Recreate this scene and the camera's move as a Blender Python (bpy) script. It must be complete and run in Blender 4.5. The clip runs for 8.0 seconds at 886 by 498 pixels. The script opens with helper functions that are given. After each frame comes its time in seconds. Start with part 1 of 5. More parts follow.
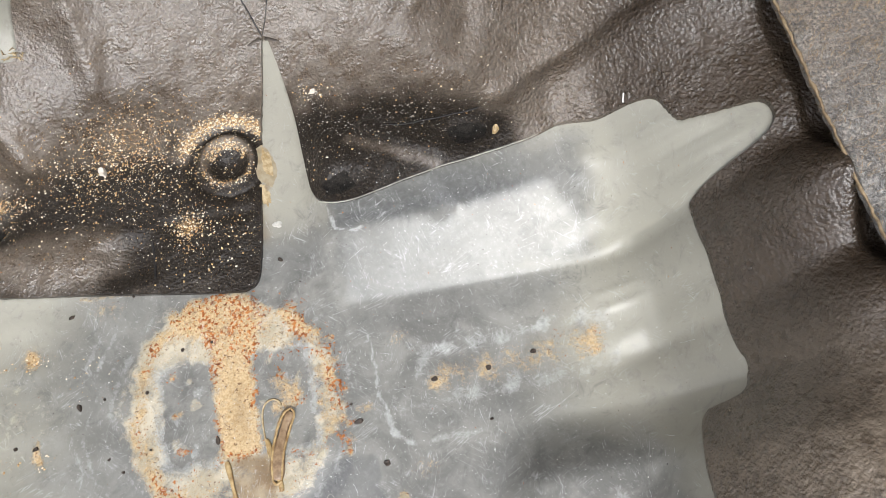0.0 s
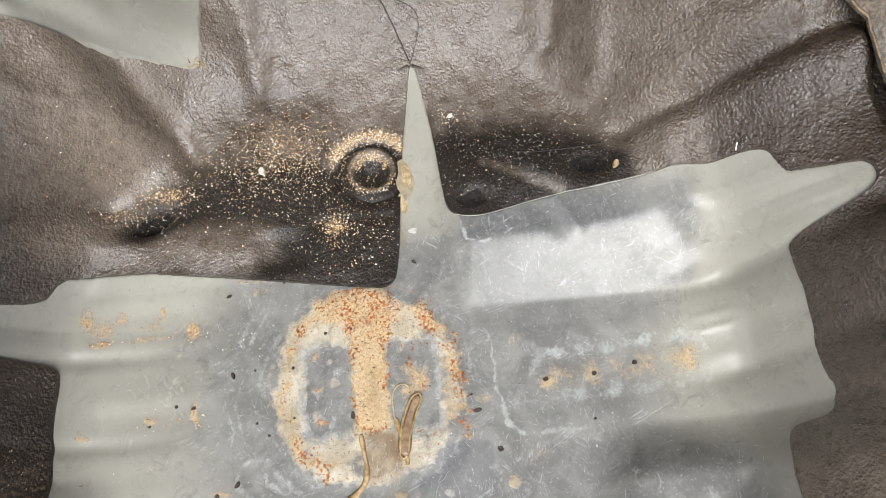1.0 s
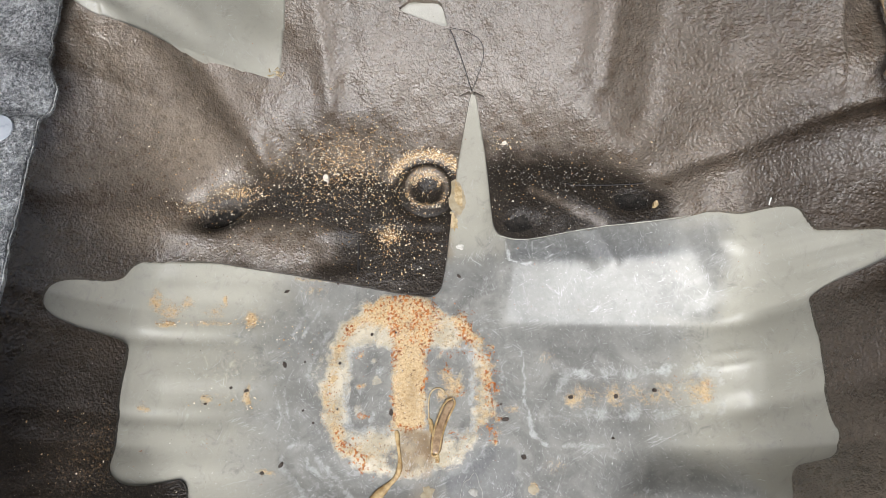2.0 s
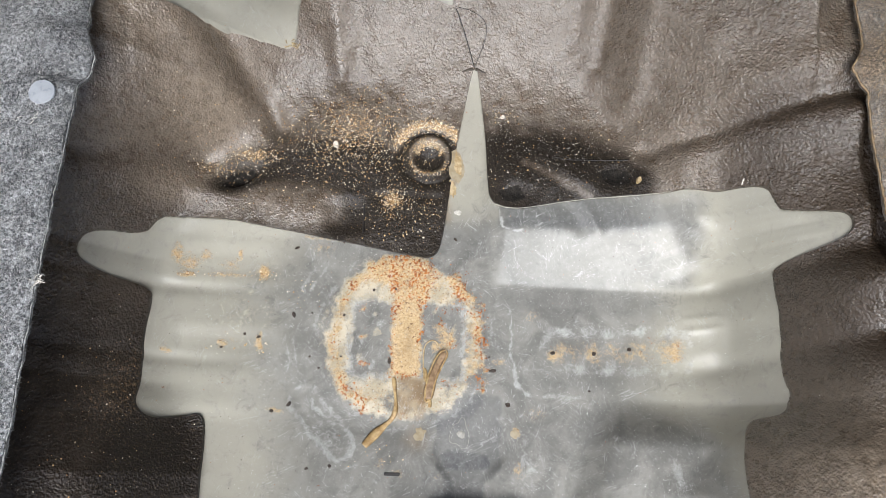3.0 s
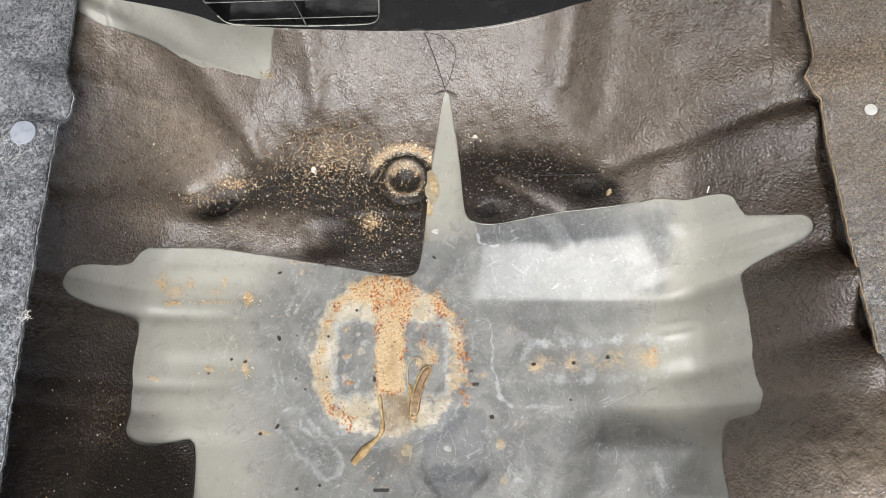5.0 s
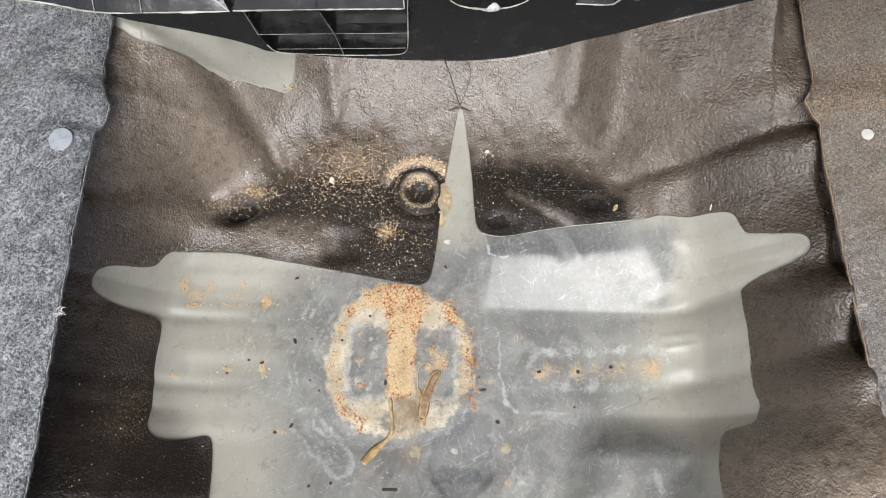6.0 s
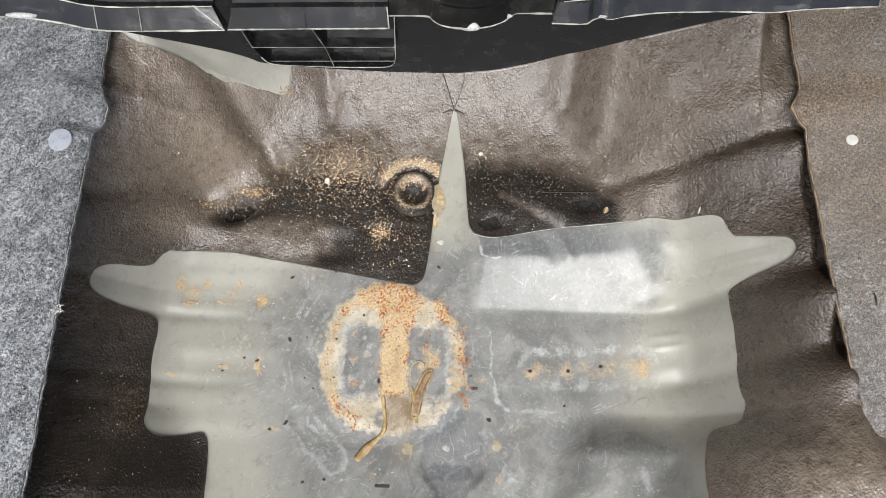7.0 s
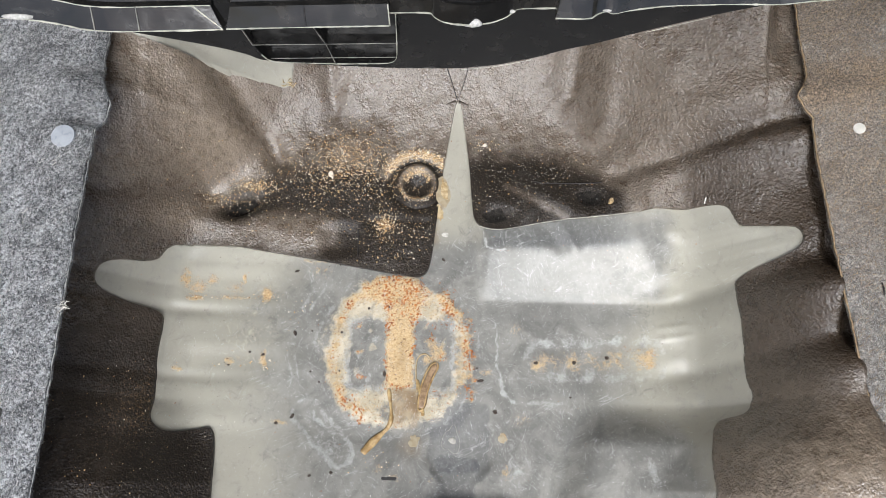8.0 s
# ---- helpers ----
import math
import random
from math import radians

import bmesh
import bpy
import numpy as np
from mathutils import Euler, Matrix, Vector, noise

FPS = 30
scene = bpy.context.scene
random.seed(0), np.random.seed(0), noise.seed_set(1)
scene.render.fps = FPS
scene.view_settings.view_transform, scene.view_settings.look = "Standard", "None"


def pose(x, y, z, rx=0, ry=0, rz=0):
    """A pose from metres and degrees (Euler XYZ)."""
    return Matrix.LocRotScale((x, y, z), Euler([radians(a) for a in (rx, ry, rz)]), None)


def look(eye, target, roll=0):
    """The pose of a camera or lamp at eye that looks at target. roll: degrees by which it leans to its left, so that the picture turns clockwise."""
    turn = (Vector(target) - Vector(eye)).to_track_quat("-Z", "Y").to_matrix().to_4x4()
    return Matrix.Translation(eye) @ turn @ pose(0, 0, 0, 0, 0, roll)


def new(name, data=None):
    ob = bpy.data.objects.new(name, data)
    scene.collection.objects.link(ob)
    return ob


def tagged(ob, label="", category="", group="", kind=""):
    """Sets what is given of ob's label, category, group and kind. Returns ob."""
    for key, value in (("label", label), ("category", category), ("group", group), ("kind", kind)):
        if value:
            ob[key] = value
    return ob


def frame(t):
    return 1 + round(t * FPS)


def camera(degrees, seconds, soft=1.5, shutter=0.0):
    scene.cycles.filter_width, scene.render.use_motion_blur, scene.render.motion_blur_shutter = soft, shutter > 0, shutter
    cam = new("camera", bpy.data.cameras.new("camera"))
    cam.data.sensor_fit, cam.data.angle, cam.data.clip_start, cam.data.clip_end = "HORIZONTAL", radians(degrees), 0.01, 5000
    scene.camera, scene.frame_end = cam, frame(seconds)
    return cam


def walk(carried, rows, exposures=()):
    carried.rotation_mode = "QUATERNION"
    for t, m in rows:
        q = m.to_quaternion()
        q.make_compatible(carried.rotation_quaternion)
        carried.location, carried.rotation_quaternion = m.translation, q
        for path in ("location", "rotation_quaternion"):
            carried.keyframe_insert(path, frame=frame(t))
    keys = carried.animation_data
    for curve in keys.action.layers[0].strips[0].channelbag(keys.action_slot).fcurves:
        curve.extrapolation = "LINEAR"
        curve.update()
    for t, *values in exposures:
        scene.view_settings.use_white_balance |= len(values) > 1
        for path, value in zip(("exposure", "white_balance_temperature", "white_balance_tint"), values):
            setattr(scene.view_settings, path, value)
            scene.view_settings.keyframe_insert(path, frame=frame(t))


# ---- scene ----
cam = camera(60.7, 8.0, soft=0.85)
PATH = [
    (0, (-0.0035, -0.0023, 0.5647), (0.0370, 0.2977, -0.3883), -3.08),
    (0.5, (-0.0434, -0.0086, 0.6006), (-0.0163, 0.3016, -0.3497), -3.40),
    (1, (-0.0908, -0.0179, 0.6343), (-0.0695, 0.3071, -0.3112), -1.80),
    (1.5, (-0.1175, -0.0089, 0.6589), (-0.1114, 0.3225, -0.2846), -1.21),
    (3, (-0.1138, -0.0258, 0.7500), (-0.1152, 0.2381, -0.2146), 2.10),
    (3.5, (-0.1078, -0.0241, 0.7639), (-0.1129, 0.2352, -0.2019), 0.07),
    (4, (-0.1074, -0.0303, 0.7716), (-0.1091, 0.2464, -0.1894), -0.50),
    (4.5, (-0.1031, -0.0261, 0.7620), (-0.0860, 0.2517, -0.1985), 2.91),
    (6, (-0.1064, -0.0412, 0.7975), (-0.1058, 0.2601, -0.1560), 1.26),
    (6.5, (-0.1044, -0.0423, 0.8042), (-0.1038, 0.2561, -0.1503), 1.59),
    (7, (-0.1021, -0.0433, 0.8099), (-0.0979, 0.2569, -0.1440), 2.25),
    (7.5, (-0.1024, -0.0415, 0.8142), (-0.1047, 0.2482, -0.1429), 0.85),
    (8, (-0.1018, -0.0399, 0.8084), (-0.1039, 0.2473, -0.1495), 0.60),
]
EXPOSURE = 0.0
walk(cam, [(t, look(eye, target, roll)) for t, eye, target, roll in PATH], exposures=[(0.0, EXPOSURE), (8.0, EXPOSURE)])

# ---- daylight: a bright sky through the open doorway and the open rear, and a soft sun ----
world = bpy.data.worlds.new("sky")
scene.world = world
world.use_nodes = True
SUN_UP, SUN_ROUND = 56.0, 182.0
sky = world.node_tree.nodes.new("ShaderNodeTexSky")
sky.sky_type, sky.sun_disc, sky.sun_elevation, sky.sun_rotation = "NISHITA", False, radians(SUN_UP), radians(SUN_ROUND)
sky.dust_density = 4.0
background = world.node_tree.nodes["Background"]
background.inputs["Strength"].default_value = 0.15
world.node_tree.links.new(sky.outputs[0], background.inputs[0])
sun = new("sun", bpy.data.lights.new("sun", "SUN"))
sun.data.energy, sun.data.angle, sun.data.color = 3.42, radians(40), (0.885, 0.94, 1.0)
e, r = radians(SUN_UP), radians(SUN_ROUND)
sun.matrix_world = look((0, 0, 0), (-math.sin(r) * math.cos(e), -math.cos(r) * math.cos(e), -math.sin(e)))

# the sky beyond the open door at the sill side
doorway = new("doorway_light", bpy.data.lights.new("doorway_light", "AREA"))
doorway.data.shape, doorway.data.size, doorway.data.size_y = "RECTANGLE", 0.9, 0.5
doorway.data.energy, doorway.data.color = 2.7, (1.0, 0.945, 0.875)
doorway.matrix_world = look((-0.93, -0.02, 0.58), (0.2, 0.08, 0.20))


# ---- materials ----
class Nodes:
    """A small builder for node materials. Coordinates are the place in metres."""

    def __init__(self, name):
        self.material = bpy.data.materials.new(name)
        self.material.use_nodes = True
        self.tree = self.material.node_tree
        self.shader = self.tree.nodes["Principled BSDF"]
        self.place = self.tree.nodes.new("ShaderNodeTexCoord").outputs["Object"]

    def set(self, node, key, value):
        if isinstance(value, (int, float)):
            node.inputs[key].default_value = value
        elif isinstance(value, tuple):
            node.inputs[key].default_value = (*value, 1.0) if len(node.inputs[key].default_value) == 4 and len(value) == 3 else value
        elif value is not None:
            self.tree.links.new(value, node.inputs[key])

    def noise(self, scale, detail=3.0, rough=0.5, distort=0.0, stretch=None, turn=0.0):
        n = self.tree.nodes.new("ShaderNodeTexNoise")
        where = self.place
        if stretch:
            m = self.tree.nodes.new("ShaderNodeMapping")
            m.vector_type = "TEXTURE"
            m.inputs["Scale"].default_value = tuple(1 / v for v in stretch)
            m.inputs["Rotation"].default_value = (0, 0, radians(turn))
            self.tree.links.new(where, m.inputs[0])
            where = m.outputs[0]
        for key, value in (("Vector", where), ("Scale", scale), ("Detail", detail), ("Roughness", rough), ("Distortion", distort)):
            self.set(n, key, value)
        return n.outputs["Fac"]

    def cells(self, scale, feature="F1", out="Distance", random=1.0):
        n = self.tree.nodes.new("ShaderNodeTexVoronoi")
        n.feature = feature
        self.set(n, "Vector", self.place), self.set(n, "Scale", scale), self.set(n, "Randomness", random)
        return n.outputs[out]

    def layer(self, name):
        n = self.tree.nodes.new("ShaderNodeAttribute")
        n.attribute_name = name
        return n.outputs["Fac"]

    def math(self, op, a, b=0.0, clamp=False):
        n = self.tree.nodes.new("ShaderNodeMath")
        n.operation, n.use_clamp = op, clamp
        self.set(n, 0, a), self.set(n, 1, b)
        return n.outputs[0]

    def span(self, value, low, high, a=0.0, b=1.0):
        n = self.tree.nodes.new("ShaderNodeMapRange")
        n.interpolation_type = "SMOOTHSTEP"
        for key, v in (("Value", value), ("From Min", low), ("From Max", high), ("To Min", a), ("To Max", b)):
            self.set(n, key, v)
        return n.outputs[0]

    def mix(self, fac, a, b):
        n = self.tree.nodes.new("ShaderNodeMix")
        n.data_type = "RGBA"
        self.set(n, 0, fac), self.set(n, 6, a), self.set(n, 7, b)
        return n.outputs[2]

    def relief(self, height, depth, strength=1.0, under=None):
        n = self.tree.nodes.new("ShaderNodeBump")
        self.set(n, "Height", height), self.set(n, "Distance", depth), self.set(n, "Strength", strength), self.set(n, "Normal", under)
        return n.outputs[0]

    def done(self, colour, rough, normal=None, metal=0.0, gloss=0.5, **more):
        for key, value in (("Base Color", colour), ("Roughness", rough), ("Normal", normal), ("Metallic", metal), ("Specular IOR Level", gloss)):
            self.set(self.shader, key, value)
        for key, value in more.items():
            self.set(self.shader, key.replace("_", " "), value)
        return self.material


def painted_steel():
    """Grey-green primer on sheet steel: water stains, chalky bloom, scratches, rust, yellowed sealer film and painted
    shade.
    """
    n = Nodes("painted_steel")
    rust, bloom, wear, film, fleck, steel_shade = n.layer("rust"), n.layer("bloom"), n.layer("wear"), n.layer("film"), n.layer("fleck"), n.layer("steel_shade")
    big, mid, fine, grain = n.noise(9, 4), n.noise(55, 6, 0.62), n.noise(260, 5, 0.7), n.noise(1100, 2)
    cloud = n.noise(26, 6, 0.62, 0.6)
    ripple = lambda value, amount, noise: n.math("ADD", value, n.math("MULTIPLY", n.math("SUBTRACT", noise, 0.5), amount))
    colour = n.mix(n.span(big, 0.35, 0.65), (0.345, 0.332, 0.279), (0.418, 0.401, 0.338))
    # the damp middle of the pan has gone blue-grey, in clouds
    worn = n.span(ripple(wear, 0.7, cloud), 0.1, 0.95)
    grey = n.mix(n.span(cloud, 0.34, 0.66), (0.163, 0.162, 0.154), (0.300, 0.296, 0.273))
    grey = n.mix(n.math("MULTIPLY", n.span(fine, 0.52, 0.75), 0.5), grey, (0.40, 0.40, 0.375))
    colour = n.mix(n.math("MULTIPLY", worn, 0.88), colour, grey)
    # shade and dark, bluish reflections painted into the steel's colour
    colour = n.mix(n.math("MULTIPLY", n.span(ripple(steel_shade, 0.35, cloud), 0.10, 0.85), 0.75), colour, n.mix(n.span(fine, 0.35, 0.7), (0.070, 0.074, 0.078), (0.138, 0.142, 0.146)))
    # chalky bloom, cream to white
    veil = n.noise(110, 7, 0.75, 0.8)
    chalk = n.span(ripple(bloom, 1.3, veil), 0.32, 0.74)
    colour = n.mix(n.math("MULTIPLY", chalk, 0.74), colour, n.mix(n.span(mid, 0.4, 0.6), (0.54, 0.462, 0.315), (0.72, 0.640, 0.475)))
    # white-grey mineral deposit, streaky and broken
    salt = n.span(ripple(ripple(n.layer("pale"), 1.5, n.noise(150, 7, 0.78, 1.2)), 0.9, n.noise(48, 4, 0.6)), 0.36, 1.0)
    colour = n.mix(n.math("MULTIPLY", salt, 0.74), colour, n.mix(n.span(fine, 0.35, 0.65), (0.40, 0.408, 0.395), (0.58, 0.588, 0.565)))
    # rust: pale ochre below, orange-red flakes, dark pits
    edge = ripple(rust, 1.35, n.noise(240, 7, 0.8, 0.5))
    ochre = n.span(edge, 0.34, 0.66)
    tone = n.mix(n.span(n.math('SUBTRACT', n.noise(640, 5, 0.7), n.math('MULTIPLY', rust, 0.06)), 0.30, 0.58), (0.46, 0.295, 0.13), (0.69, 0.52, 0.30))
    colour = n.mix(n.math("MULTIPLY", ochre, 0.9), colour, tone)
    red = n.span(ripple(ripple(n.math('MINIMUM', fleck, 0.60), 1.0, n.noise(90, 3)), 2.8, n.noise(400, 3, 0.6, 0.3)), 0.68, 0.80)
    colour = n.mix(red, colour, n.mix(n.span(fine, 0.4, 0.6), (0.27, 0.075, 0.018), (0.56, 0.21, 0.06)))
    crumbs = n.math("MULTIPLY", n.span(n.math("MAXIMUM", rust, n.math("MULTIPLY", bloom, 0.75)), 0.15, 0.5), n.span(n.noise(700, 3, 0.7), 0.60, 0.66))
    colour = n.mix(n.math("MULTIPLY", crumbs, 0.7), colour, n.mix(n.span(fine, 0.4, 0.6), (0.36, 0.17, 0.05), (0.60, 0.37, 0.14)))
    pit = n.math("MULTIPLY", n.span(n.math("MAXIMUM", rust, n.math("MAXIMUM", fleck, n.math("MULTIPLY", bloom, 0.6))), 0.2, 0.55), n.span(n.noise(480, 3, 0.6), 0.615, 0.67))
    colour = n.mix(n.math("MULTIPLY", pit, 0.85), colour, (0.10, 0.04, 0.018))
    colour = n.mix(n.math("MULTIPLY", film, 0.88), colour, n.mix(n.span(mid, 0.35, 0.65), (0.20, 0.13, 0.068), (0.33, 0.235, 0.13)))
    # fine scratches and pale specks
    lines = n.math("MAXIMUM", n.span(n.noise(42, 3, 0.6, 0.3, (1, 26, 1), 12), 0.685, 0.72), n.span(n.noise(42, 3, 0.6, 0.3, (24, 1.4, 1), -8), 0.69, 0.725))
    lines = n.math("MULTIPLY", lines, n.span(n.noise(20, 3), 0.42, 0.6))
    for k, (turn, scale) in enumerate(((25, 30), (68, 38), (-38, 34), (-74, 46))):
        thread = n.math("ABSOLUTE", n.math("SUBTRACT", n.noise(scale, 2, 0.5, 0.0, (1, 9, 1), turn), 0.5))
        where = n.span(n.noise(24 + 7 * k, 4, 0.7, 0.4, (1, 1.6, 1), turn), 0.55, 0.66)
        lines = n.math("MAXIMUM", lines, n.math("MULTIPLY", n.math("MULTIPLY", n.span(thread, 0.0, 0.020, 1.0, 0.0), where), 0.8))
    grime = n.math("MULTIPLY", n.span(n.noise(75, 7, 0.78, 0.7), 0.50, 0.72), n.span(wear, 0.05, 0.35, 0.34, 0.62))
    colour = n.mix(grime, colour, (0.15, 0.148, 0.14))
    colour = n.mix(n.math("MULTIPLY", lines, n.span(wear, 0.12, 0.6, 0.26, 0.52)), colour, (0.70, 0.71, 0.69))
    soil = n.span(n.noise(330, 5, 0.75), 0.60, 0.68)
    colour = n.mix(n.math("MULTIPLY", soil, n.span(worn, 0, 1, 0.12, 0.45)), colour, (0.17, 0.16, 0.145))
    specks = n.span(n.noise(620, 2), 0.70, 0.735)
    colour = n.mix(n.math("MULTIPLY", specks, n.span(worn, 0, 1, 0.15, 0.75)), colour, (0.70, 0.70, 0.66))
    rough = n.math("ADD", n.span(mid, 0.3, 0.7, 0.21, 0.25), n.math("ADD", n.math("MULTIPLY", ochre, 0.45), n.math("MULTIPLY", n.math("MAXIMUM", salt, chalk), 0.3)), True)
    normal = n.relief(n.math("ADD", ochre, n.math("MULTIPLY", red, 0.9)), 0.0004, 0.7)
    normal = n.relief(fine, 0.0003, 0.5, normal)
    normal = n.relief(grain, 0.00006, 0.5, normal)
    bare = n.math("MULTIPLY", n.math("MULTIPLY", worn, 0.07), n.math("MULTIPLY", n.span(ochre, 0.0, 0.5, 1.0, 0.0), n.span(chalk, 0.0, 0.8, 1.0, 0.0)))
    return n.done(colour, rough, normal, bare, 0.33)


def mat_vinyl():
    """Heavy black-brown rubbery sheet, wrinkled like hide, greyed by dust, with sooty black parts, painted shade and
    rusty dirt.
    """
    n = Nodes("mat_vinyl")
    soot_and_shade, dirt, hide = n.layer("soot_and_shade"), n.layer("dirt"), n.layer("hide")
    big, mid, fine = n.noise(11, 4), n.noise(70, 5, 0.65), n.noise(420, 4, 0.7)
    colour = n.mix(n.span(big, 0.3, 0.7), (0.114, 0.086, 0.062), (0.176, 0.138, 0.104))
    colour = n.mix(n.math("MULTIPLY", n.span(mid, 0.38, 0.7), 0.6), colour, (0.212, 0.176, 0.140))
    colour = n.mix(n.math("MULTIPLY", n.span(fine, 0.5, 0.35), 0.55), colour, (0.045, 0.038, 0.032))
    # brown tone, which on the sill side also paints in shade
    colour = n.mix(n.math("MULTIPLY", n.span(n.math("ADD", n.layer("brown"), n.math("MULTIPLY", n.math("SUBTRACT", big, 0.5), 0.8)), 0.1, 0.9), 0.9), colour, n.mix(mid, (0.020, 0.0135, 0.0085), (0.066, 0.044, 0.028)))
    # soot, with shade painted into the hollows and the low sill side
    black = n.span(n.math("ADD", soot_and_shade, n.math("MULTIPLY", n.math("SUBTRACT", n.noise(45, 6, 0.68), 0.5), 0.6)), 0.12, 0.85)
    grit = n.noise(560, 3, 0.7)
    sooty = n.mix(n.span(grit, 0.52, 0.70), (0.019, 0.0155, 0.0125), (0.085, 0.064, 0.045))
    colour = n.mix(n.math("MULTIPLY", black, 0.98), colour, sooty)
    soil = n.span(n.math("ADD", dirt, n.math("MULTIPLY", n.math("SUBTRACT", n.noise(330, 6, 0.8), 0.5), 1.9)), 0.45, 0.85)
    colour = n.mix(n.math("MULTIPLY", soil, 0.7), colour, n.mix(n.span(grit, 0.35, 0.65), (0.19, 0.10, 0.045), (0.50, 0.34, 0.18)))
    colour = n.mix(n.math("MULTIPLY", n.layer("dust"), n.span(n.noise(130, 6, 0.7), 0.3, 0.62, 0.35, 1.0)), colour, n.mix(mid, (0.23, 0.180, 0.130), (0.38, 0.305, 0.23)))
    dust = n.span(n.noise(760, 2, 0.6), 0.69, 0.74)
    colour = n.mix(n.math("MULTIPLY", dust, 0.5), colour, (0.5, 0.44, 0.36))
    rough = n.math("ADD", n.span(mid, 0.3, 0.7, 0.23, 0.35), n.math("ADD", n.math("MULTIPLY", soil, 0.3), n.math("MULTIPLY", black, 0.08)), True)
    pebble = n.cells(440, 'SMOOTH_F1')
    creases = n.math("ADD", n.math("MULTIPLY", pebble, -0.55), n.math("ADD", n.noise(230, 3, 0.55, 0.3), n.math("MULTIPLY", n.noise(620, 2, 0.5), 0.5)))
    normal = n.relief(n.math("MULTIPLY", creases, hide), 0.0024, 1.0)
    normal = n.relief(fine, 0.0007, 0.6, normal)
    normal = n.relief(soil, 0.0006, 0.5, normal)
    return n.done(colour, rough, normal, 0.0, n.span(black, 0.1, 0.9, 0.90, 0.34))


def felt(name, dark, light, warm):
    """Needled grey carpet felt with pale fibres."""
    n = Nodes(name)
    big, mid, fine = n.noise(14, 4), n.noise(120, 5, 0.7), n.noise(520, 4, 0.7)
    one = n.span(n.noise(420, 3, 0.6, 3.0, (1, 0.35, 1)), 0.53, 0.66)
    two = n.span(n.noise(420, 3, 0.6, 3.0, (0.35, 1, 1)), 0.55, 0.68)
    fibre = n.math("MAXIMUM", one, two)
    colour = n.mix(n.span(n.noise(400, 4, 0.75), 0.43, 0.58), dark, light)
    clump = n.noise(85, 6, 0.75, 1.2, (0.5, 1.0, 1.0), 60 if name == "felt_grey" else 8)
    patch = n.noise(19, 5, 0.65, 1.0)
    colour = n.mix(n.math("MULTIPLY", n.span(mid, 0.42, 0.60), 0.6), colour, tuple(0.7 * c for c in dark))
    colour = n.mix(n.math("MULTIPLY", n.span(clump, 0.51, 0.62), 0.45), colour, tuple(1.05 * c for c in light))
    colour = n.mix(n.math("MULTIPLY", n.span(clump, 0.48, 0.39), 0.50), colour, tuple(0.8 * c for c in dark))
    colour = n.mix(n.math("MULTIPLY", n.span(patch, 0.52, 0.38), 0.45), colour, tuple(0.8 * c for c in dark))
    colour = n.mix(n.math("MULTIPLY", n.span(n.noise(300, 4, 0.75, 0.8), 0.46, 0.36), 0.7), colour, tuple(0.55 * c for c in dark))
    colour = n.mix(n.math("MULTIPLY", fibre, 0.75), colour, tuple(min(0.85, c * 1.6) for c in light))
    tan = n.math("MULTIPLY", n.layer("tan"), n.span(n.math("ADD", big, n.math("MULTIPLY", mid, 0.3)), 0.5, 0.75, 0.45, 1.0))
    colour = n.mix(tan, colour, n.mix(n.span(fine, 0.35, 0.65), tuple(c * 0.5 for c in warm), tuple(c * 2.0 for c in warm)))
    normal = n.relief(n.math("ADD", fine, n.math("ADD", fibre, clump)), 0.0024, 1.0)
    normal = n.relief(mid, 0.002, 0.5, normal)
    return n.done(colour, 0.95, normal, 0.0, 0.15, Sheen_Weight=0.25, Sheen_Roughness=0.5)


def plain(name, a, b, scale, rough=0.5, metal=0.0, bumps=0.0, gloss=0.5):
    n = Nodes(name)
    v = n.noise(scale, 5, 0.6)
    colour = n.mix(n.span(v, 0.3, 0.7), a, b)
    return n.done(colour, n.span(n.noise(scale * 2.3, 3), 0.3, 0.7, rough * 0.85, min(1, rough * 1.15)), n.relief(n.noise(scale * 6, 3), bumps, 0.6) if bumps else None, metal, gloss)


def grains():
    """Sand whose grains run from rusty brown over gold to pale."""
    n = Nodes("sand")
    pick = n.tree.nodes.new("ShaderNodeNewGeometry").outputs["Random Per Island"]
    colour = n.mix(n.span(pick, 0.0, 0.55), (0.34, 0.17, 0.06), (0.78, 0.54, 0.25))
    colour = n.mix(n.span(pick, 0.45, 0.85), colour, (0.93, 0.85, 0.68))
    return n.done(colour, 0.45)


def trim_plastic():
    """Black moulded polypropylene, dusty and scuffed."""
    n = Nodes("trim_plastic")
    dust = n.span(n.noise(40, 6, 0.7), 0.5, 0.8)
    colour = n.mix(n.math("MULTIPLY", dust, 0.30), (0.011, 0.0105, 0.010), (0.11, 0.10, 0.088))
    scuff = n.span(n.noise(90, 3, 0.6, 0, (0.25, 1, 1)), 0.68, 0.76)
    colour = n.mix(n.math("MULTIPLY", scuff, 0.4), colour, (0.2, 0.2, 0.19))
    wave = n.relief(n.noise(55, 2), 0.004, 0.35)
    return n.done(colour, n.span(n.noise(160, 4), 0.3, 0.7, 0.10, 0.30), n.relief(n.noise(900, 3), 0.0001, 0.5, wave), 0.0, 0.7)


STEEL, VINYL, PLASTIC = painted_steel(), mat_vinyl(), trim_plastic()
FELT_GREY = felt("felt_grey", (0.046, 0.050, 0.056), (0.70, 0.72, 0.74), (0.2, 0.17, 0.13))
FELT_TAN = felt("felt_tan", (0.178, 0.170, 0.160), (0.72, 0.68, 0.63), (0.27, 0.205, 0.145))
FRAY = plain("frayed_edge", (0.24, 0.165, 0.095), (0.42, 0.31, 0.19), 400, 0.9)
PALE_FRAY = plain("pale_fray", (0.22, 0.225, 0.225), (0.48, 0.49, 0.48), 400, 0.9)
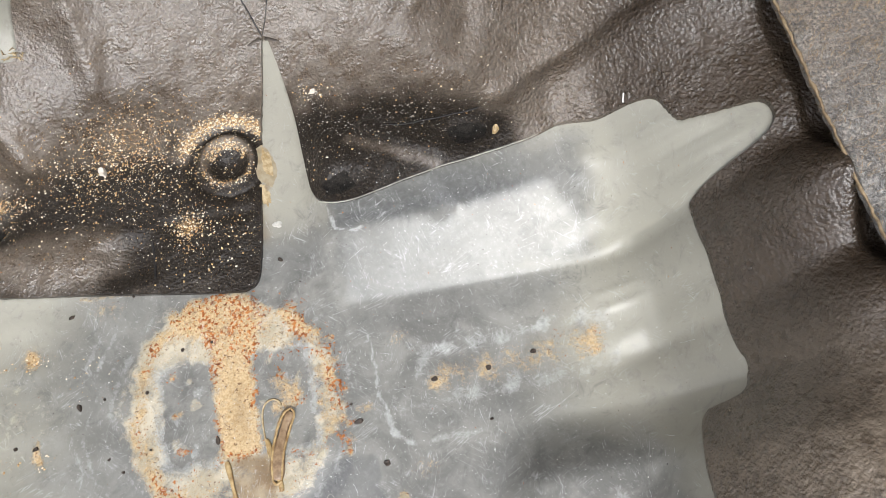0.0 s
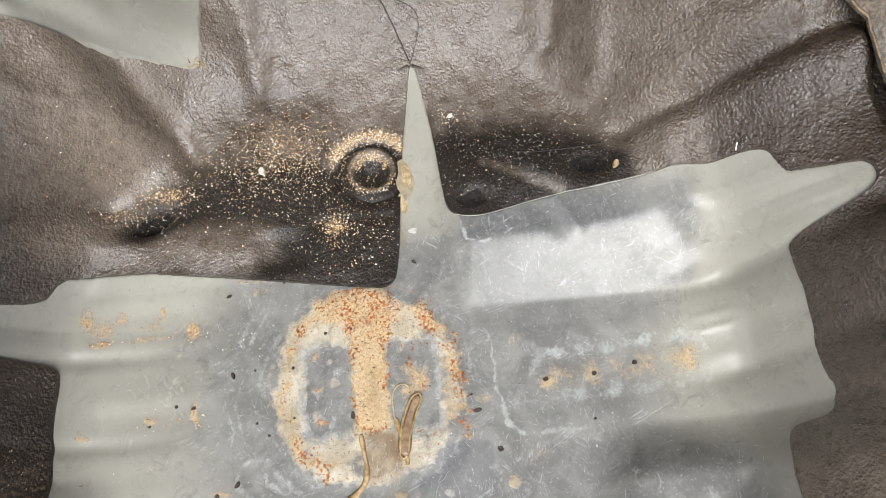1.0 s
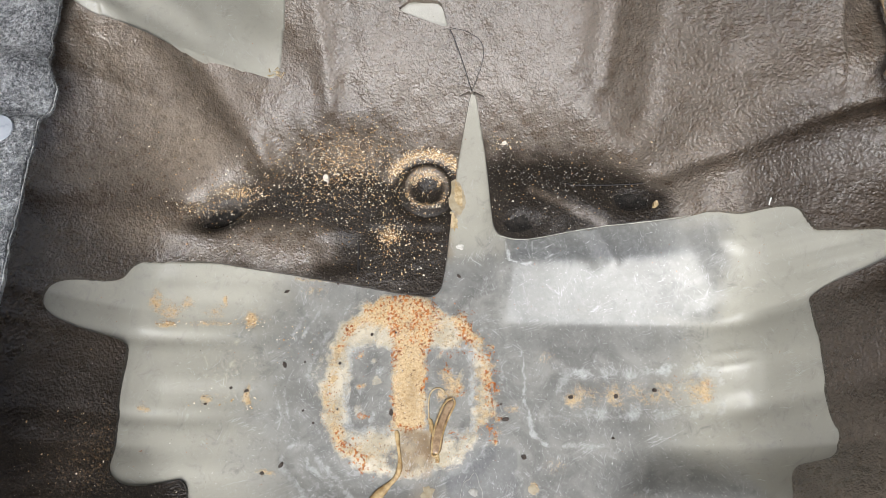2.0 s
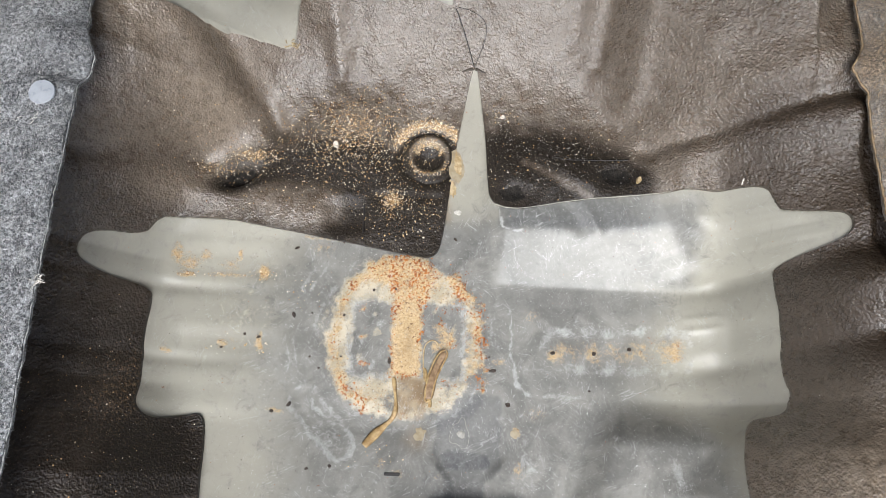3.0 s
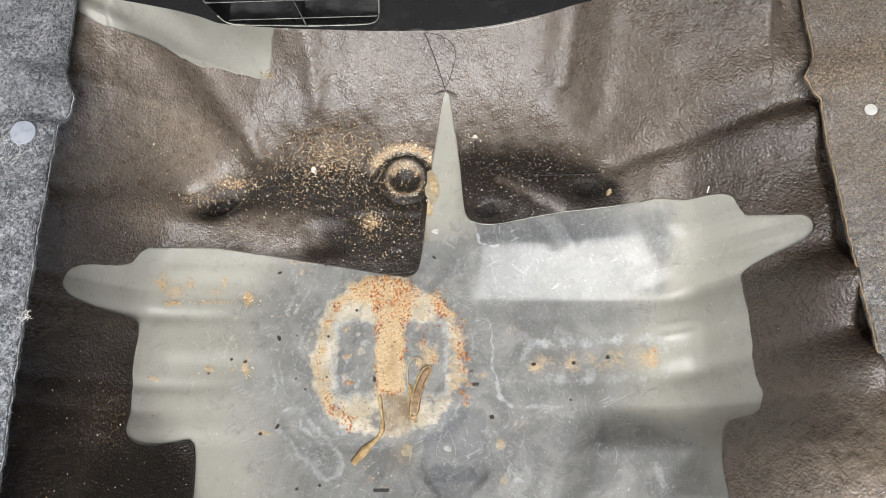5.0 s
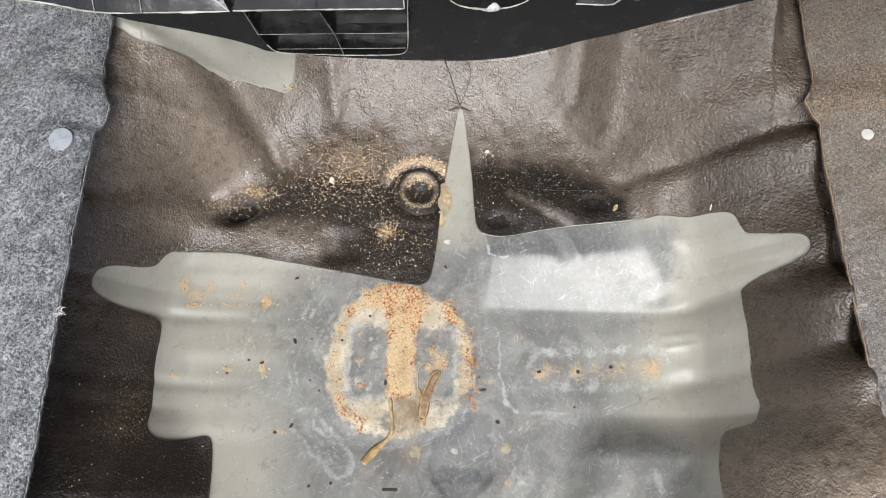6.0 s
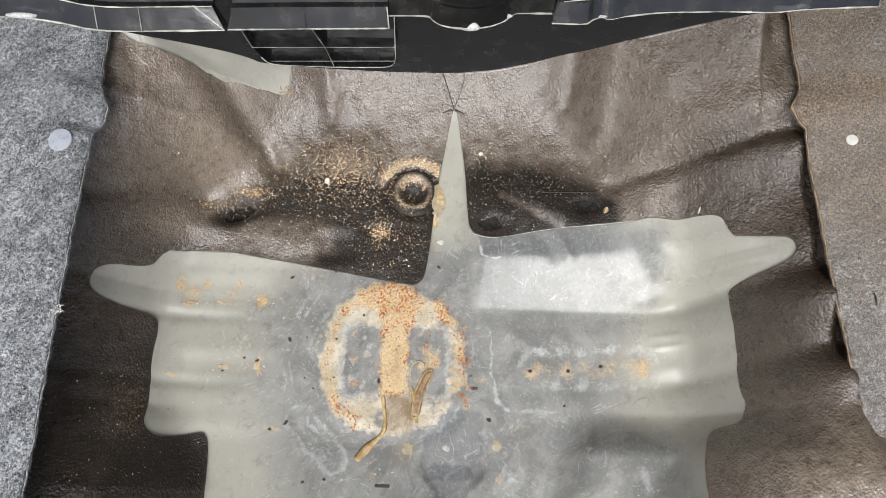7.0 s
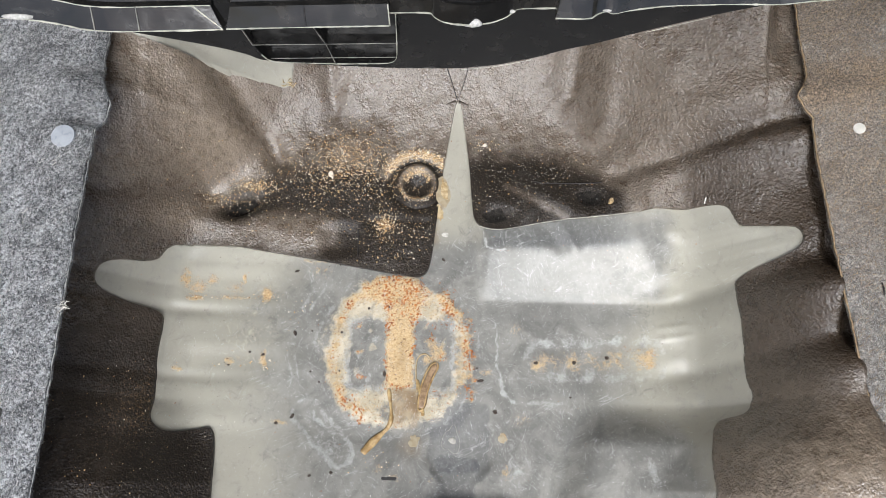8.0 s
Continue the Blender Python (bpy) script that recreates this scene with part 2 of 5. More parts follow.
FLASH = plain("worn_plastic_edge", (0.30, 0.30, 0.25), (0.55, 0.54, 0.46), 120, 0.6)
DULL = plain("dull_plastic_edge", (0.10, 0.10, 0.09), (0.34, 0.33, 0.29), 160, 0.5)
SAND = grains()
PALE_GRIT = plain("pale_grit", (0.62, 0.6, 0.55), (0.85, 0.83, 0.78), 500, 0.5)
BLACK_GRIT = plain("black_grit", (0.018, 0.014, 0.011), (0.075, 0.050, 0.034), 500, 0.6)
STONE = plain("pale_stone", (0.70, 0.62, 0.52), (0.86, 0.8, 0.7), 300, 0.6, 0, 0.0005)
SEALER = plain("yellow_sealer", (0.27, 0.16, 0.06), (0.54, 0.39, 0.19), 190, 0.34, 0, 0.0008)
GLUE = plain("dry_glue", (0.34, 0.23, 0.10), (0.62, 0.50, 0.31), 210, 0.6, 0, 0.0008)
TONGUE = plain("brown_sealer", (0.20, 0.125, 0.07), (0.36, 0.25, 0.15), 260, 0.35)
TAN_FILM = plain("tan_film", (0.30, 0.235, 0.14), (0.40, 0.34, 0.235), 200, 0.5)
SPOT = plain("weld_spot", (0.24, 0.235, 0.21), (0.42, 0.40, 0.35), 300, 0.6)
CLIP = plain("clip_grey", (0.30, 0.325, 0.36), (0.40, 0.425, 0.46), 60, 0.3)
CLIP_WHITE = plain("clip_white", (0.60, 0.58, 0.53), (0.74, 0.72, 0.66), 90, 0.5)
CHALK = plain("chalk", (0.52, 0.53, 0.52), (0.74, 0.75, 0.73), 300, 0.7)
# black of the films that paint shade into the mat's holes
HOLE_BLACK = plain("hole_black", (0.010, 0.009, 0.008), (0.030, 0.026, 0.022), 260, 0.85, 0, 0.0015, 0.2)
LIP = plain("torn_lip", (0.05, 0.042, 0.034), (0.11, 0.09, 0.07), 300, 0.6)
CUT = plain("cut_edge", (0.012, 0.011, 0.011), (0.028, 0.025, 0.023), 300, 0.6)
BRACKET = plain("black_steel", (0.012, 0.012, 0.013), (0.03, 0.03, 0.03), 90, 0.4, 0.3)
PAD = plain("chalky_pad", (0.45, 0.43, 0.38), (0.72, 0.7, 0.64), 200, 0.8, 0, 0.001)
LINER = plain("headliner", (0.40, 0.39, 0.37), (0.46, 0.45, 0.43), 60, 0.95)
# pale lip spots: wear, and a reflection painted on the boss
WORN_GLINT = plain("worn_glint_plastic", (0.30, 0.29, 0.27), (0.60, 0.59, 0.56), 900, 0.6)
CABIN = plain("cabin_plastic", (0.04, 0.04, 0.042), (0.06, 0.06, 0.06), 30, 0.6)


# ---- the floor's shape: height over (x, y), shared by the sheet metal and the mat that lies on it ----
def ramp(s, soft):
    """A soft-cornered max(s, 0)."""
    return 0.5 * (s + np.sqrt(s * s + soft * soft))


def step(v, a, b):
    t = np.clip((v - a) / (b - a), 0.0, 1.0)
    return t * t * (3 - 2 * t)


def bump(x, y, cx, cy, rx, ry, turn=0.0):
    """A soft round hill of height 1."""
    c, s = math.cos(math.radians(turn)), math.sin(math.radians(turn))
    u, v = ((x - cx) * c + (y - cy) * s) / rx, (-(x - cx) * s + (y - cy) * c) / ry
    return np.exp(-(u * u + v * v))


def ridge(x, y, x0, y0, x1, y1, wide):
    """A soft hill of height 1 along a line."""
    dx, dy = x1 - x0, y1 - y0
    t = np.clip(((x - x0) * dx + (y - y0) * dy) / (dx * dx + dy * dy), 0, 1)
    d2 = (x - x0 - t * dx) ** 2 + (y - y0 - t * dy) ** 2
    return np.exp(-d2 / wide**2)


def base(x, y):
    """Flat floor with a sill side, a tunnel side and a toe board."""
    left = np.interp(y, (-0.30, -0.05, 0.03, 0.10, 0.15, 0.25, 0.31, 0.36, 0.6), (-0.31, -0.328, -0.376, -0.392, -0.398, -0.36, -0.305, -0.285, -0.28))
    right = np.interp(y, (-0.30, -0.05, 0.03, 0.10, 0.15, 0.168, 0.19, 0.25, 0.28, 0.36, 0.6), (0.09, 0.105, 0.166, 0.164, 0.16, 0.138, 0.116, 0.098, 0.07, 0.02, 0.0))
    lslope = np.interp(y, (0.0, 0.15, 0.25, 0.36), (1.1, 1.4, 2.0, 1.3))
    rslope = np.interp(y, (-0.05, 0.03, 0.15, 0.168, 0.20, 0.36), (1.9, 3.0, 3.0, 1.75, 1.4, 1.1))
    # the tunnel's foot bends smoothly above the footrest
    ys = [y + o for o in (-0.014, -0.007, 0.0, 0.007, 0.014)]
    soft = step(y, 0.150, 0.175)
    right = right + soft * (sum(np.interp(v, (-0.30, -0.05, 0.03, 0.10, 0.15, 0.168, 0.19, 0.25, 0.28, 0.36, 0.6), (0.09, 0.105, 0.166, 0.164, 0.16, 0.138, 0.116, 0.098, 0.07, 0.02, 0.0)) for v in ys) / 5 - right)
    rslope = rslope + soft * (sum(np.interp(v, (-0.05, 0.03, 0.15, 0.168, 0.20, 0.36), (1.9, 3.0, 3.0, 1.75, 1.4, 1.1)) for v in ys) / 5 - rslope)
    rise_l = ramp(left - x, 0.014) * lslope
    rise_r = ramp(x - right, 0.014) * rslope
    rise_l = 0.20 * np.tanh(rise_l / 0.20)
    rise_r = 0.21 * np.tanh(rise_r / 0.21)
    front = ramp(y - 0.345, 0.03) * 0.6 + ramp(y - 0.46, 0.05) * 0.7
    front = front + 0.02 * bump(x, y, -0.28, 0.385, 0.035, 0.035)
    z = 0.016 + np.maximum(rise_l, 0) + np.maximum(rise_r, 0) + front
    # both sides run out under the carpet
    cap = np.where(x > -0.08, 0.176 + front * (1 - step(x, 0.19, 0.215)) + 5.0 * (1 - step(x, 0.13, 0.20)), 0.180 + front * (1 - step(-x, 0.37, 0.405)) + 5.0 * (1 - step(-x, 0.33, 0.40)))
    return np.where(cap < 0.6, cap - ramp(cap - z, 0.019), z)


def pressed(x, y):
    """The floor with the larger pressings that show through the mat as well."""
    z = base(x, y)
    # tilted facet beside the slit
    across = step(x, -0.084, -0.052) * (1 - step(x + 0.25 * (y - 0.19), 0.118, 0.160))
    slope = (0.275 + 0.075 * step(x, -0.05, 0.10)) * (ramp(y - 0.138, 0.004) - ramp(y - 0.1955, 0.005)) + 0.10 * ramp(y - 0.1955, 0.005) + 0.06 * (x + 0.07) * np.clip((y - 0.138) / 0.09, 0, 1)
    z = z + across * slope * (1 - step(y, 0.235, 0.31))
    # pressings that climb the tunnel side
    on = step(x, 0.09, 0.17)
    z = z - on * (0.007 * ridge(x, y, 0.04, 0.134, 0.25, 0.152, 0.010) + 0.007 * ridge(x, y, 0.04, 0.048, 0.25, 0.081, 0.010))
    z = z + on * (0.0055 * ridge(x, y, 0.04, 0.103, 0.25, 0.116, 0.016) + 0.0055 * ridge(x, y, 0.04, 0.026, 0.25, 0.042, 0.016))
    # pressings on the sill side
    on = 1 - step(x, -0.37, -0.24)
    z = z - on * (0.0028 * ridge(x, y, -0.50, 0.126, -0.25, 0.123, 0.007) + 0.0028 * ridge(x, y, -0.50, 0.056, -0.25, 0.053, 0.007))
    z = z + on * (0.001 * ridge(x, y, -0.50, 0.09, -0.25, 0.09, 0.016) + 0.0025 * ridge(x, y, -0.50, 0.010, -0.24, 0.014, 0.012))
    # the floor rises to the seat's cross member
    z = z + 0.20 * ramp(0.002 - y, 0.008) * (1 - step(x, -0.135, -0.105)) * step(x, -0.46, -0.36)
    # platform at the seat's foot
    inside = step(x - 0.33 * (y + 0.057), 0.004, 0.045) * (1 - step(y, -0.012, 0.034))
    z = z + 0.033 * inside
    return z


def shape(x, y):
    """The pressed floor, with the tunnel side running out smoothly below the carpet."""
    z = pressed(x, y)
    far = step(x, 0.186, 0.222)
    z = z + far * (sum(pressed(x, y + o) for o in (-0.03, -0.02, -0.01, 0.0, 0.01, 0.02, 0.03)) / 7 - z)
    z = z + far * (0.017 * ridge(x, y, 0.19, 0.118, 0.26, 0.125, 0.020) + 0.017 * ridge(x, y, 0.19, 0.049, 0.27, 0.056, 0.020) - 0.008 * ridge(x, y, 0.19, 0.150, 0.25, 0.156, 0.014) - 0.009 * ridge(x, y, 0.19, 0.078, 0.25, 0.084, 0.015))
    # it drops away below the carpet's edge
    hem = x - right_edge(y)
    z = z - 0.006 * step(hem, -0.002, 0.008) * (1 - step(y, 0.265, 0.30))
    return z


def box_mask(x, y, x0, y0, x1, y1, soft, turn=0.0):
    """1 inside a rounded box, falling to 0 over soft metres."""
    cx, cy, c, s = (x0 + x1) / 2, (y0 + y1) / 2, math.cos(math.radians(turn)), math.sin(math.radians(turn))
    u, v = np.abs((x - cx) * c + (y - cy) * s) - abs(x1 - x0) / 2, np.abs(-(x - cx) * s + (y - cy) * c) - abs(y1 - y0) / 2
    d = np.hypot(np.maximum(u + soft, 0), np.maximum(v + soft, 0)) + np.minimum(np.maximum(u, v) + soft, 0)
    return 1 - step(d, 0, 2 * soft)


def capsule(x, y, x0, y0, x1, y1):
    """Distance from a straight line."""
    dx, dy = x1 - x0, y1 - y0
    t = np.clip(((x - x0) * dx + (y - y0) * dy) / (dx * dx + dy * dy), 0, 1)
    return np.hypot(x - x0 - t * dx, y - y0 - t * dy)


DISC = (-0.149, 0.085)


def pan(x, y):
    """The sheet metal: the shape and its small pressings."""
    z = shape(x, y)
    d = np.hypot(x - DISC[0], y - DISC[1])
    z = z + 0.0013 * (1 - step(d, 0.070, 0.088)) + 0.0003 * np.exp(-(((d - 0.074) / 0.004) ** 2)) - 0.0016 * np.exp(-(((d - 0.097) / 0.010) ** 2)) * step(-x, 0.13, 0.2)
    z = z - 0.0012 * box_mask(x, y, -0.1985, 0.047, -0.1615, 0.117, 0.007) - 0.0012 * box_mask(x, y, -0.1325, 0.048, -0.0925, 0.116, 0.007)
    z = z - 0.0018 * box_mask(x, y, -0.012, 0.058, 0.124, 0.102, 0.014, 3)
    z = z - 0.0020 * box_mask(x, y, -0.375, 0.137, -0.282, 0.165, 0.009) - 0.0018 * box_mask(x, y, -0.370, 0.061, -0.272, 0.083, 0.009)
    z = z - 0.0013 * (1 - step(capsule(x, y, -0.241, 0.020, -0.204, -0.020), 0.005, 0.0175)) + 0.0002 * np.exp(-(((capsule(x, y, -0.241, 0.020, -0.204, -0.020) - 0.0165) / 0.003) ** 2))
    half = 0.034 - 0.016 * step(-y, 0.022, 0.05)
    z = z - 0.0040 * (1 - step(np.abs(x + 0.084), half - 0.006, half + 0.005)) * (1 - step(y, -0.03, 0.045))
    z = z + 0.0020 * ridge(x, y, 0.012, 0.236, 0.036, 0.194, 0.006) - 0.0015 * ridge(x, y, 0.002, 0.216, 0.022, 0.196, 0.0085)
    z = z + 0.20 * (ramp(y - 0.178, 0.004) - ramp(y - 0.200, 0.004)) * (1 - step(x, -0.27, -0.22))
    z = z + 0.004 * ridge(x, y, -0.417, 0.378, -0.388, 0.367, 0.007) - 0.003 * ridge(x, y, -0.37, 0.385, -0.34, 0.376, 0.010)
    z = z + 0.004 * ridge(x, y, -0.42, 0.405, -0.34, 0.388, 0.010) - 0.002 * ridge(x, y, -0.42, 0.385, -0.35, 0.372, 0.008)
    z = z + 0.0008 * ridge(x, y, 0.126, 0.112, 0.150, 0.115, 0.0028) + 0.0008 * ridge(x, y, 0.128, 0.101, 0.154, 0.104, 0.0028)
    return z


def wander(x, y, scale, seed):
    """Cheap smooth noise between -1 and 1."""
    k = np.random.RandomState(seed)
    z = np.zeros_like(x)
    for i in range(7):
        a, f, p = k.uniform(0, 6.283), scale * k.uniform(0.6, 1.7), k.uniform(0, 6.283)
        z = z + np.sin(f * (x * math.cos(a) + y * math.sin(a)) + p + 1.3 * np.sin(0.6 * f * (y * math.cos(a) - x * math.sin(a))))
    return z / 4.2


PLUG = (-0.133, 0.2710)


def mat_top(x, y):
    """The upper face of the mat, with its folds, dents and the print of a plug beneath."""
    z = shape(x, y)
    z = z + 0.0045
    d = np.hypot(x - PLUG[0], y - PLUG[1])
    z = z - 0.007 * np.exp(-((d / 0.042) ** 2)) + 0.0058 * np.exp(-(((d - 0.0195) / 0.0042) ** 2)) - 0.003 * np.exp(-((d / 0.011) ** 2)) - 0.0036 * np.exp(-(((d - 0.0275) / 0.0038) ** 2))
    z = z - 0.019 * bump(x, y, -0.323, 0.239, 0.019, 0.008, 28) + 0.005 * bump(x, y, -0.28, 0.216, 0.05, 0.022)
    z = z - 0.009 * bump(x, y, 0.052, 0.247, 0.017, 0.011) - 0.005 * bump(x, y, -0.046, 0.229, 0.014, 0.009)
    z = z + 0.006 * ridge(x, y, -0.02, 0.270, 0.025, 0.236, 0.010)
    # creases on the tunnel side
    z = z - 0.010 * ridge(x, y, 0.086, 0.274, 0.235, 0.291, 0.011) + 0.009 * ridge(x, y, 0.12, 0.255, 0.235, 0.266, 0.018) + 0.006 * ridge(x, y, 0.11, 0.306, 0.235, 0.318, 0.020)
    z = z - 0.009 * ridge(x, y, 0.047, 0.47, 0.037, 0.365, 0.0085) * step(y, 0.335, 0.375) + 0.009 * ridge(x, y, 0.074, 0.47, 0.066, 0.325, 0.011)
    z = z + 0.007 * ridge(x, y, 0.078, 0.395, 0.120, 0.348, 0.016) + 0.005 * ridge(x, y, 0.120, 0.348, 0.160, 0.296, 0.016)
    # folds on the sill side
    z = z + 0.008 * ridge(x, y, -0.385, 0.375, -0.325, 0.298, 0.020) - 0.010 * ridge(x, y, -0.345, 0.37, -0.285, 0.292, 0.012)
    z = z - 0.010 * ridge(x, y, -0.44, 0.225, -0.365, 0.258, 0.012) + 0.007 * ridge(x, y, -0.44, 0.20, -0.35, 0.222, 0.014)
    z = z - 0.004 * ridge(x, y, -0.245, 0.47, -0.228, 0.35, 0.010) + 0.003 * ridge(x, y, -0.215, 0.47, -0.205, 0.36, 0.012)
    z = z - 0.0055 * box_mask(x, y, -0.234, 0.190, -0.195, 0.220, 0.008) + 0.0015 * bump(x, y, -0.33, 0.235, 0.05, 0.035)
    z = z - 0.0014 * box_mask(x, y, -0.19, 0.223, -0.118, 0.231, 0.004)
    side = step(x, 0.12, 0.2) + 1 - step(x, -0.42, -0.36)
    side = side * (1 - 0.7 * step(x, 0.215, 0.24))
    z = z + (0.0010 + 0.0008 * side) * wander(x, y, 75, 5) + 0.0006 * wander(x, y, 240, 6)
    return z


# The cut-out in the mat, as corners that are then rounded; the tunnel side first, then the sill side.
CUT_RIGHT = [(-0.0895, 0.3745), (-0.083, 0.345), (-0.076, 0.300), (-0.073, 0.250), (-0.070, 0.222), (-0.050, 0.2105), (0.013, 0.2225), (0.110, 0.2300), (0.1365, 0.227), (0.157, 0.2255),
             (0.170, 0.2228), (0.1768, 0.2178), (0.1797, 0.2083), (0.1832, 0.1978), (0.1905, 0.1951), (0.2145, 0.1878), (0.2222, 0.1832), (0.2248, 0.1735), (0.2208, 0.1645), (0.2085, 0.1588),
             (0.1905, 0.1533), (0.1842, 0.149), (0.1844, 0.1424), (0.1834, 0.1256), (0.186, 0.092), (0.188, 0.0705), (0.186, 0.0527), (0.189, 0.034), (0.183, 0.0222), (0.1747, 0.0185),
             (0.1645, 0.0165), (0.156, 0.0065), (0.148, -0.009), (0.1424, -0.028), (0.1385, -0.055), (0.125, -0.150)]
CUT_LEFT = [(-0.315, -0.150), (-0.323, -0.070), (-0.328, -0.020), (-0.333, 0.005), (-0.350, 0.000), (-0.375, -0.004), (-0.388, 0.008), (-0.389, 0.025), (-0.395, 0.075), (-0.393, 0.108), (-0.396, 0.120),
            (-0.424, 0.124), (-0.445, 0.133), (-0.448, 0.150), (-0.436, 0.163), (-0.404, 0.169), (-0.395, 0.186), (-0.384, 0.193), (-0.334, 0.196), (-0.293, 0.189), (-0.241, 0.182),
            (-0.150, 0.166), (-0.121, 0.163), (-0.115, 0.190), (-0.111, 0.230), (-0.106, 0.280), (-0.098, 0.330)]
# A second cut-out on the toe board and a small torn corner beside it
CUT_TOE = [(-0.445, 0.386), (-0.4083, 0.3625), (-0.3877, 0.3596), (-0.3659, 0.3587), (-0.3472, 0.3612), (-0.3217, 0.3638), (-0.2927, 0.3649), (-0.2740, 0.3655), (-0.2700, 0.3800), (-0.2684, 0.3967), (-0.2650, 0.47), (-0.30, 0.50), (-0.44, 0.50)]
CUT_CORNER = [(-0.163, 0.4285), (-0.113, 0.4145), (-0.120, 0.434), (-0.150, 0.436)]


def rounded(corners, rounds=3, share=0.25):
    p = np.array(corners, float)
    for _ in range(rounds):
        q = np.roll(p, -1, 0)
        p = np.stack([p + share * (q - p), q - share * (q - p)], 1).reshape(-1, 2)
    return p


def away(points, loop):
    """Signed distance from a closed line (negative inside), and the nearest place on it."""
    a, b = loop, np.roll(loop, -1, 0)
    ab = b - a
    out, near = np.empty(len(points)), np.empty_like(points)
    for i in range(0, len(points), 4000):
        p = points[i : i + 4000, None]
        t = np.clip(((p - a) * ab).sum(-1) / (ab * ab).sum(-1), 0, 1)
        q = a + t[..., None] * ab
        d = ((p - q) ** 2).sum(-1)
        k = d.argmin(1)
        row = np.arange(len(k))
        x, y = p[..., 0], p[..., 1]
        crosses = ((a[:, 1] > y) != (b[:, 1] > y)) & (x < a[:, 0] + (y - a[:, 1]) * ab[:, 0] / np.where(ab[:, 1] == 0, 1e-9, ab[:, 1]))
        out[i : i + 4000] = np.sqrt(d[row, k]) * np.where(crosses.sum(1) % 2, -1, 1)
        near[i : i + 4000] = q[row, k]
    return out, near


def link_mesh(name, verts, faces, material, layers=None, smooth=True, parent=None, label=""):
    me = bpy.data.meshes.new(name)
    me.from_pydata([tuple(v) for v in np.asarray(verts, float)], [], [tuple(f) for f in faces])
    me.materials.append(material)
    me.polygons.foreach_set("use_smooth", [smooth] * len(me.polygons))
    for key, values in (layers or {}).items():
        me.attributes.new(key, "FLOAT", "POINT").data.foreach_set("value", np.asarray(values, np.float32))
    me.update()
    ob = new(name, me)
    if parent:
        ob.parent = parent
    return tagged(ob, label=label)


def part(name, bm, material, parent=None, label="", smooth=False):
    me = bpy.data.meshes.new(name)
    bm.normal_update()
    bm.to_mesh(me)
    bm.free()
    me.materials.append(material)
    me.polygons.foreach_set("use_smooth", [smooth] * len(me.polygons))
    ob = new(name, me)
    if parent:
        ob.parent = parent
    return tagged(ob, label=label)


def block(x0, y0, z0, x1, y1, z1, bevel=0.0, bm=None):
    bm = bm or bmesh.new()
    made = bmesh.ops.create_cube(bm, size=1.0)["verts"]
    bmesh.ops.scale(bm, vec=(x1 - x0, y1 - y0, z1 - z0), verts=made)
    bmesh.ops.translate(bm, vec=((x0 + x1) / 2, (y0 + y1) / 2, (z0 + z1) / 2), verts=made)
    if bevel:
        edges = list({e for v in made for e in v.link_edges})
        bmesh.ops.bevel(bm, geom=edges, offset=bevel, segments=2, affect="EDGES")
    return bm


def sheet(x0, x1, y0, y1, pitch):
    """A grid of places and its square faces."""
    xs, ys = np.arange(x0, x1 + pitch / 2, pitch), np.arange(y0, y1 + pitch / 2, pitch)
    gx, gy = np.meshgrid(xs, ys)
    w = len(xs)
    i = (np.arange(len(ys) - 1)[:, None] * w + np.arange(w - 1)).ravel()
    return np.stack([gx.ravel(), gy.ravel()], 1), np.stack([i, i + 1, i + w + 1, i + w], 1)


def skirted(verts, faces, drop, triangles=()):
    """Adds a wall of the given depth below every open border."""
    faces = np.asarray(faces)
    edges = np.concatenate([faces[:, [k, (k + 1) % 4]] for k in range(4)] + ([triangles[:, [k, (k + 1) % 3]] for k in range(3)] if len(triangles) else []))
    key = np.sort(edges, 1)
    _, first, count = np.unique(key, axis=0, return_index=True, return_counts=True)
    border = edges[first[count == 1]]
    rim = np.unique(border)
    n, m = len(verts), len(rim)
    at = {v: i for i, v in enumerate(rim)}
    under = verts[rim].copy()
    under[:, 2] -= drop
    walls = [(n + at[b], n + at[a], n + m + at[a], n + m + at[b]) for a, b in border]
    rim = np.concatenate([rim, rim])
    return np.concatenate([verts, verts[rim[:m]], under]), [tuple(f) for f in faces] + [tuple(f) for f in triangles] + walls, rim


def clipped(p, faces, field):
    """Cuts the squares along the line where field is 0 and keeps the side above it: places, squares, triangles."""
    kept = field >= 0
    whole = faces[kept[faces].all(1)]
    mixed = faces[kept[faces].any(1) & ~kept[faces].all(1)]
    places, made, tris = list(map(tuple, p)), {}, []
    for quad in mixed:
        ring = []
        for k in range(4):
            a, b = int(quad[k]), int(quad[(k + 1) % 4])
            if kept[a]:
                ring.append(a)
            if kept[a] != kept[b] and field[a] != 0 and field[b] != 0:
                key = (min(a, b), max(a, b))
                if key not in made:
                    t = field[a] / (field[a] - field[b])
                    made[key] = len(places)
                    places.append(tuple(p[a] + t * (p[b] - p[a])))
                ring.append(made[key])
        tris += [(ring[0], ring[i], ring[i + 1]) for i in range(1, len(ring) - 1)]
    tris = np.array(tris)
    used = np.unique(np.concatenate([whole.ravel(), tris.ravel()]))
    index = np.full(len(places), -1)
    index[used] = np.arange(len(used))
    return np.array(places)[used], index[whole], index[tris]


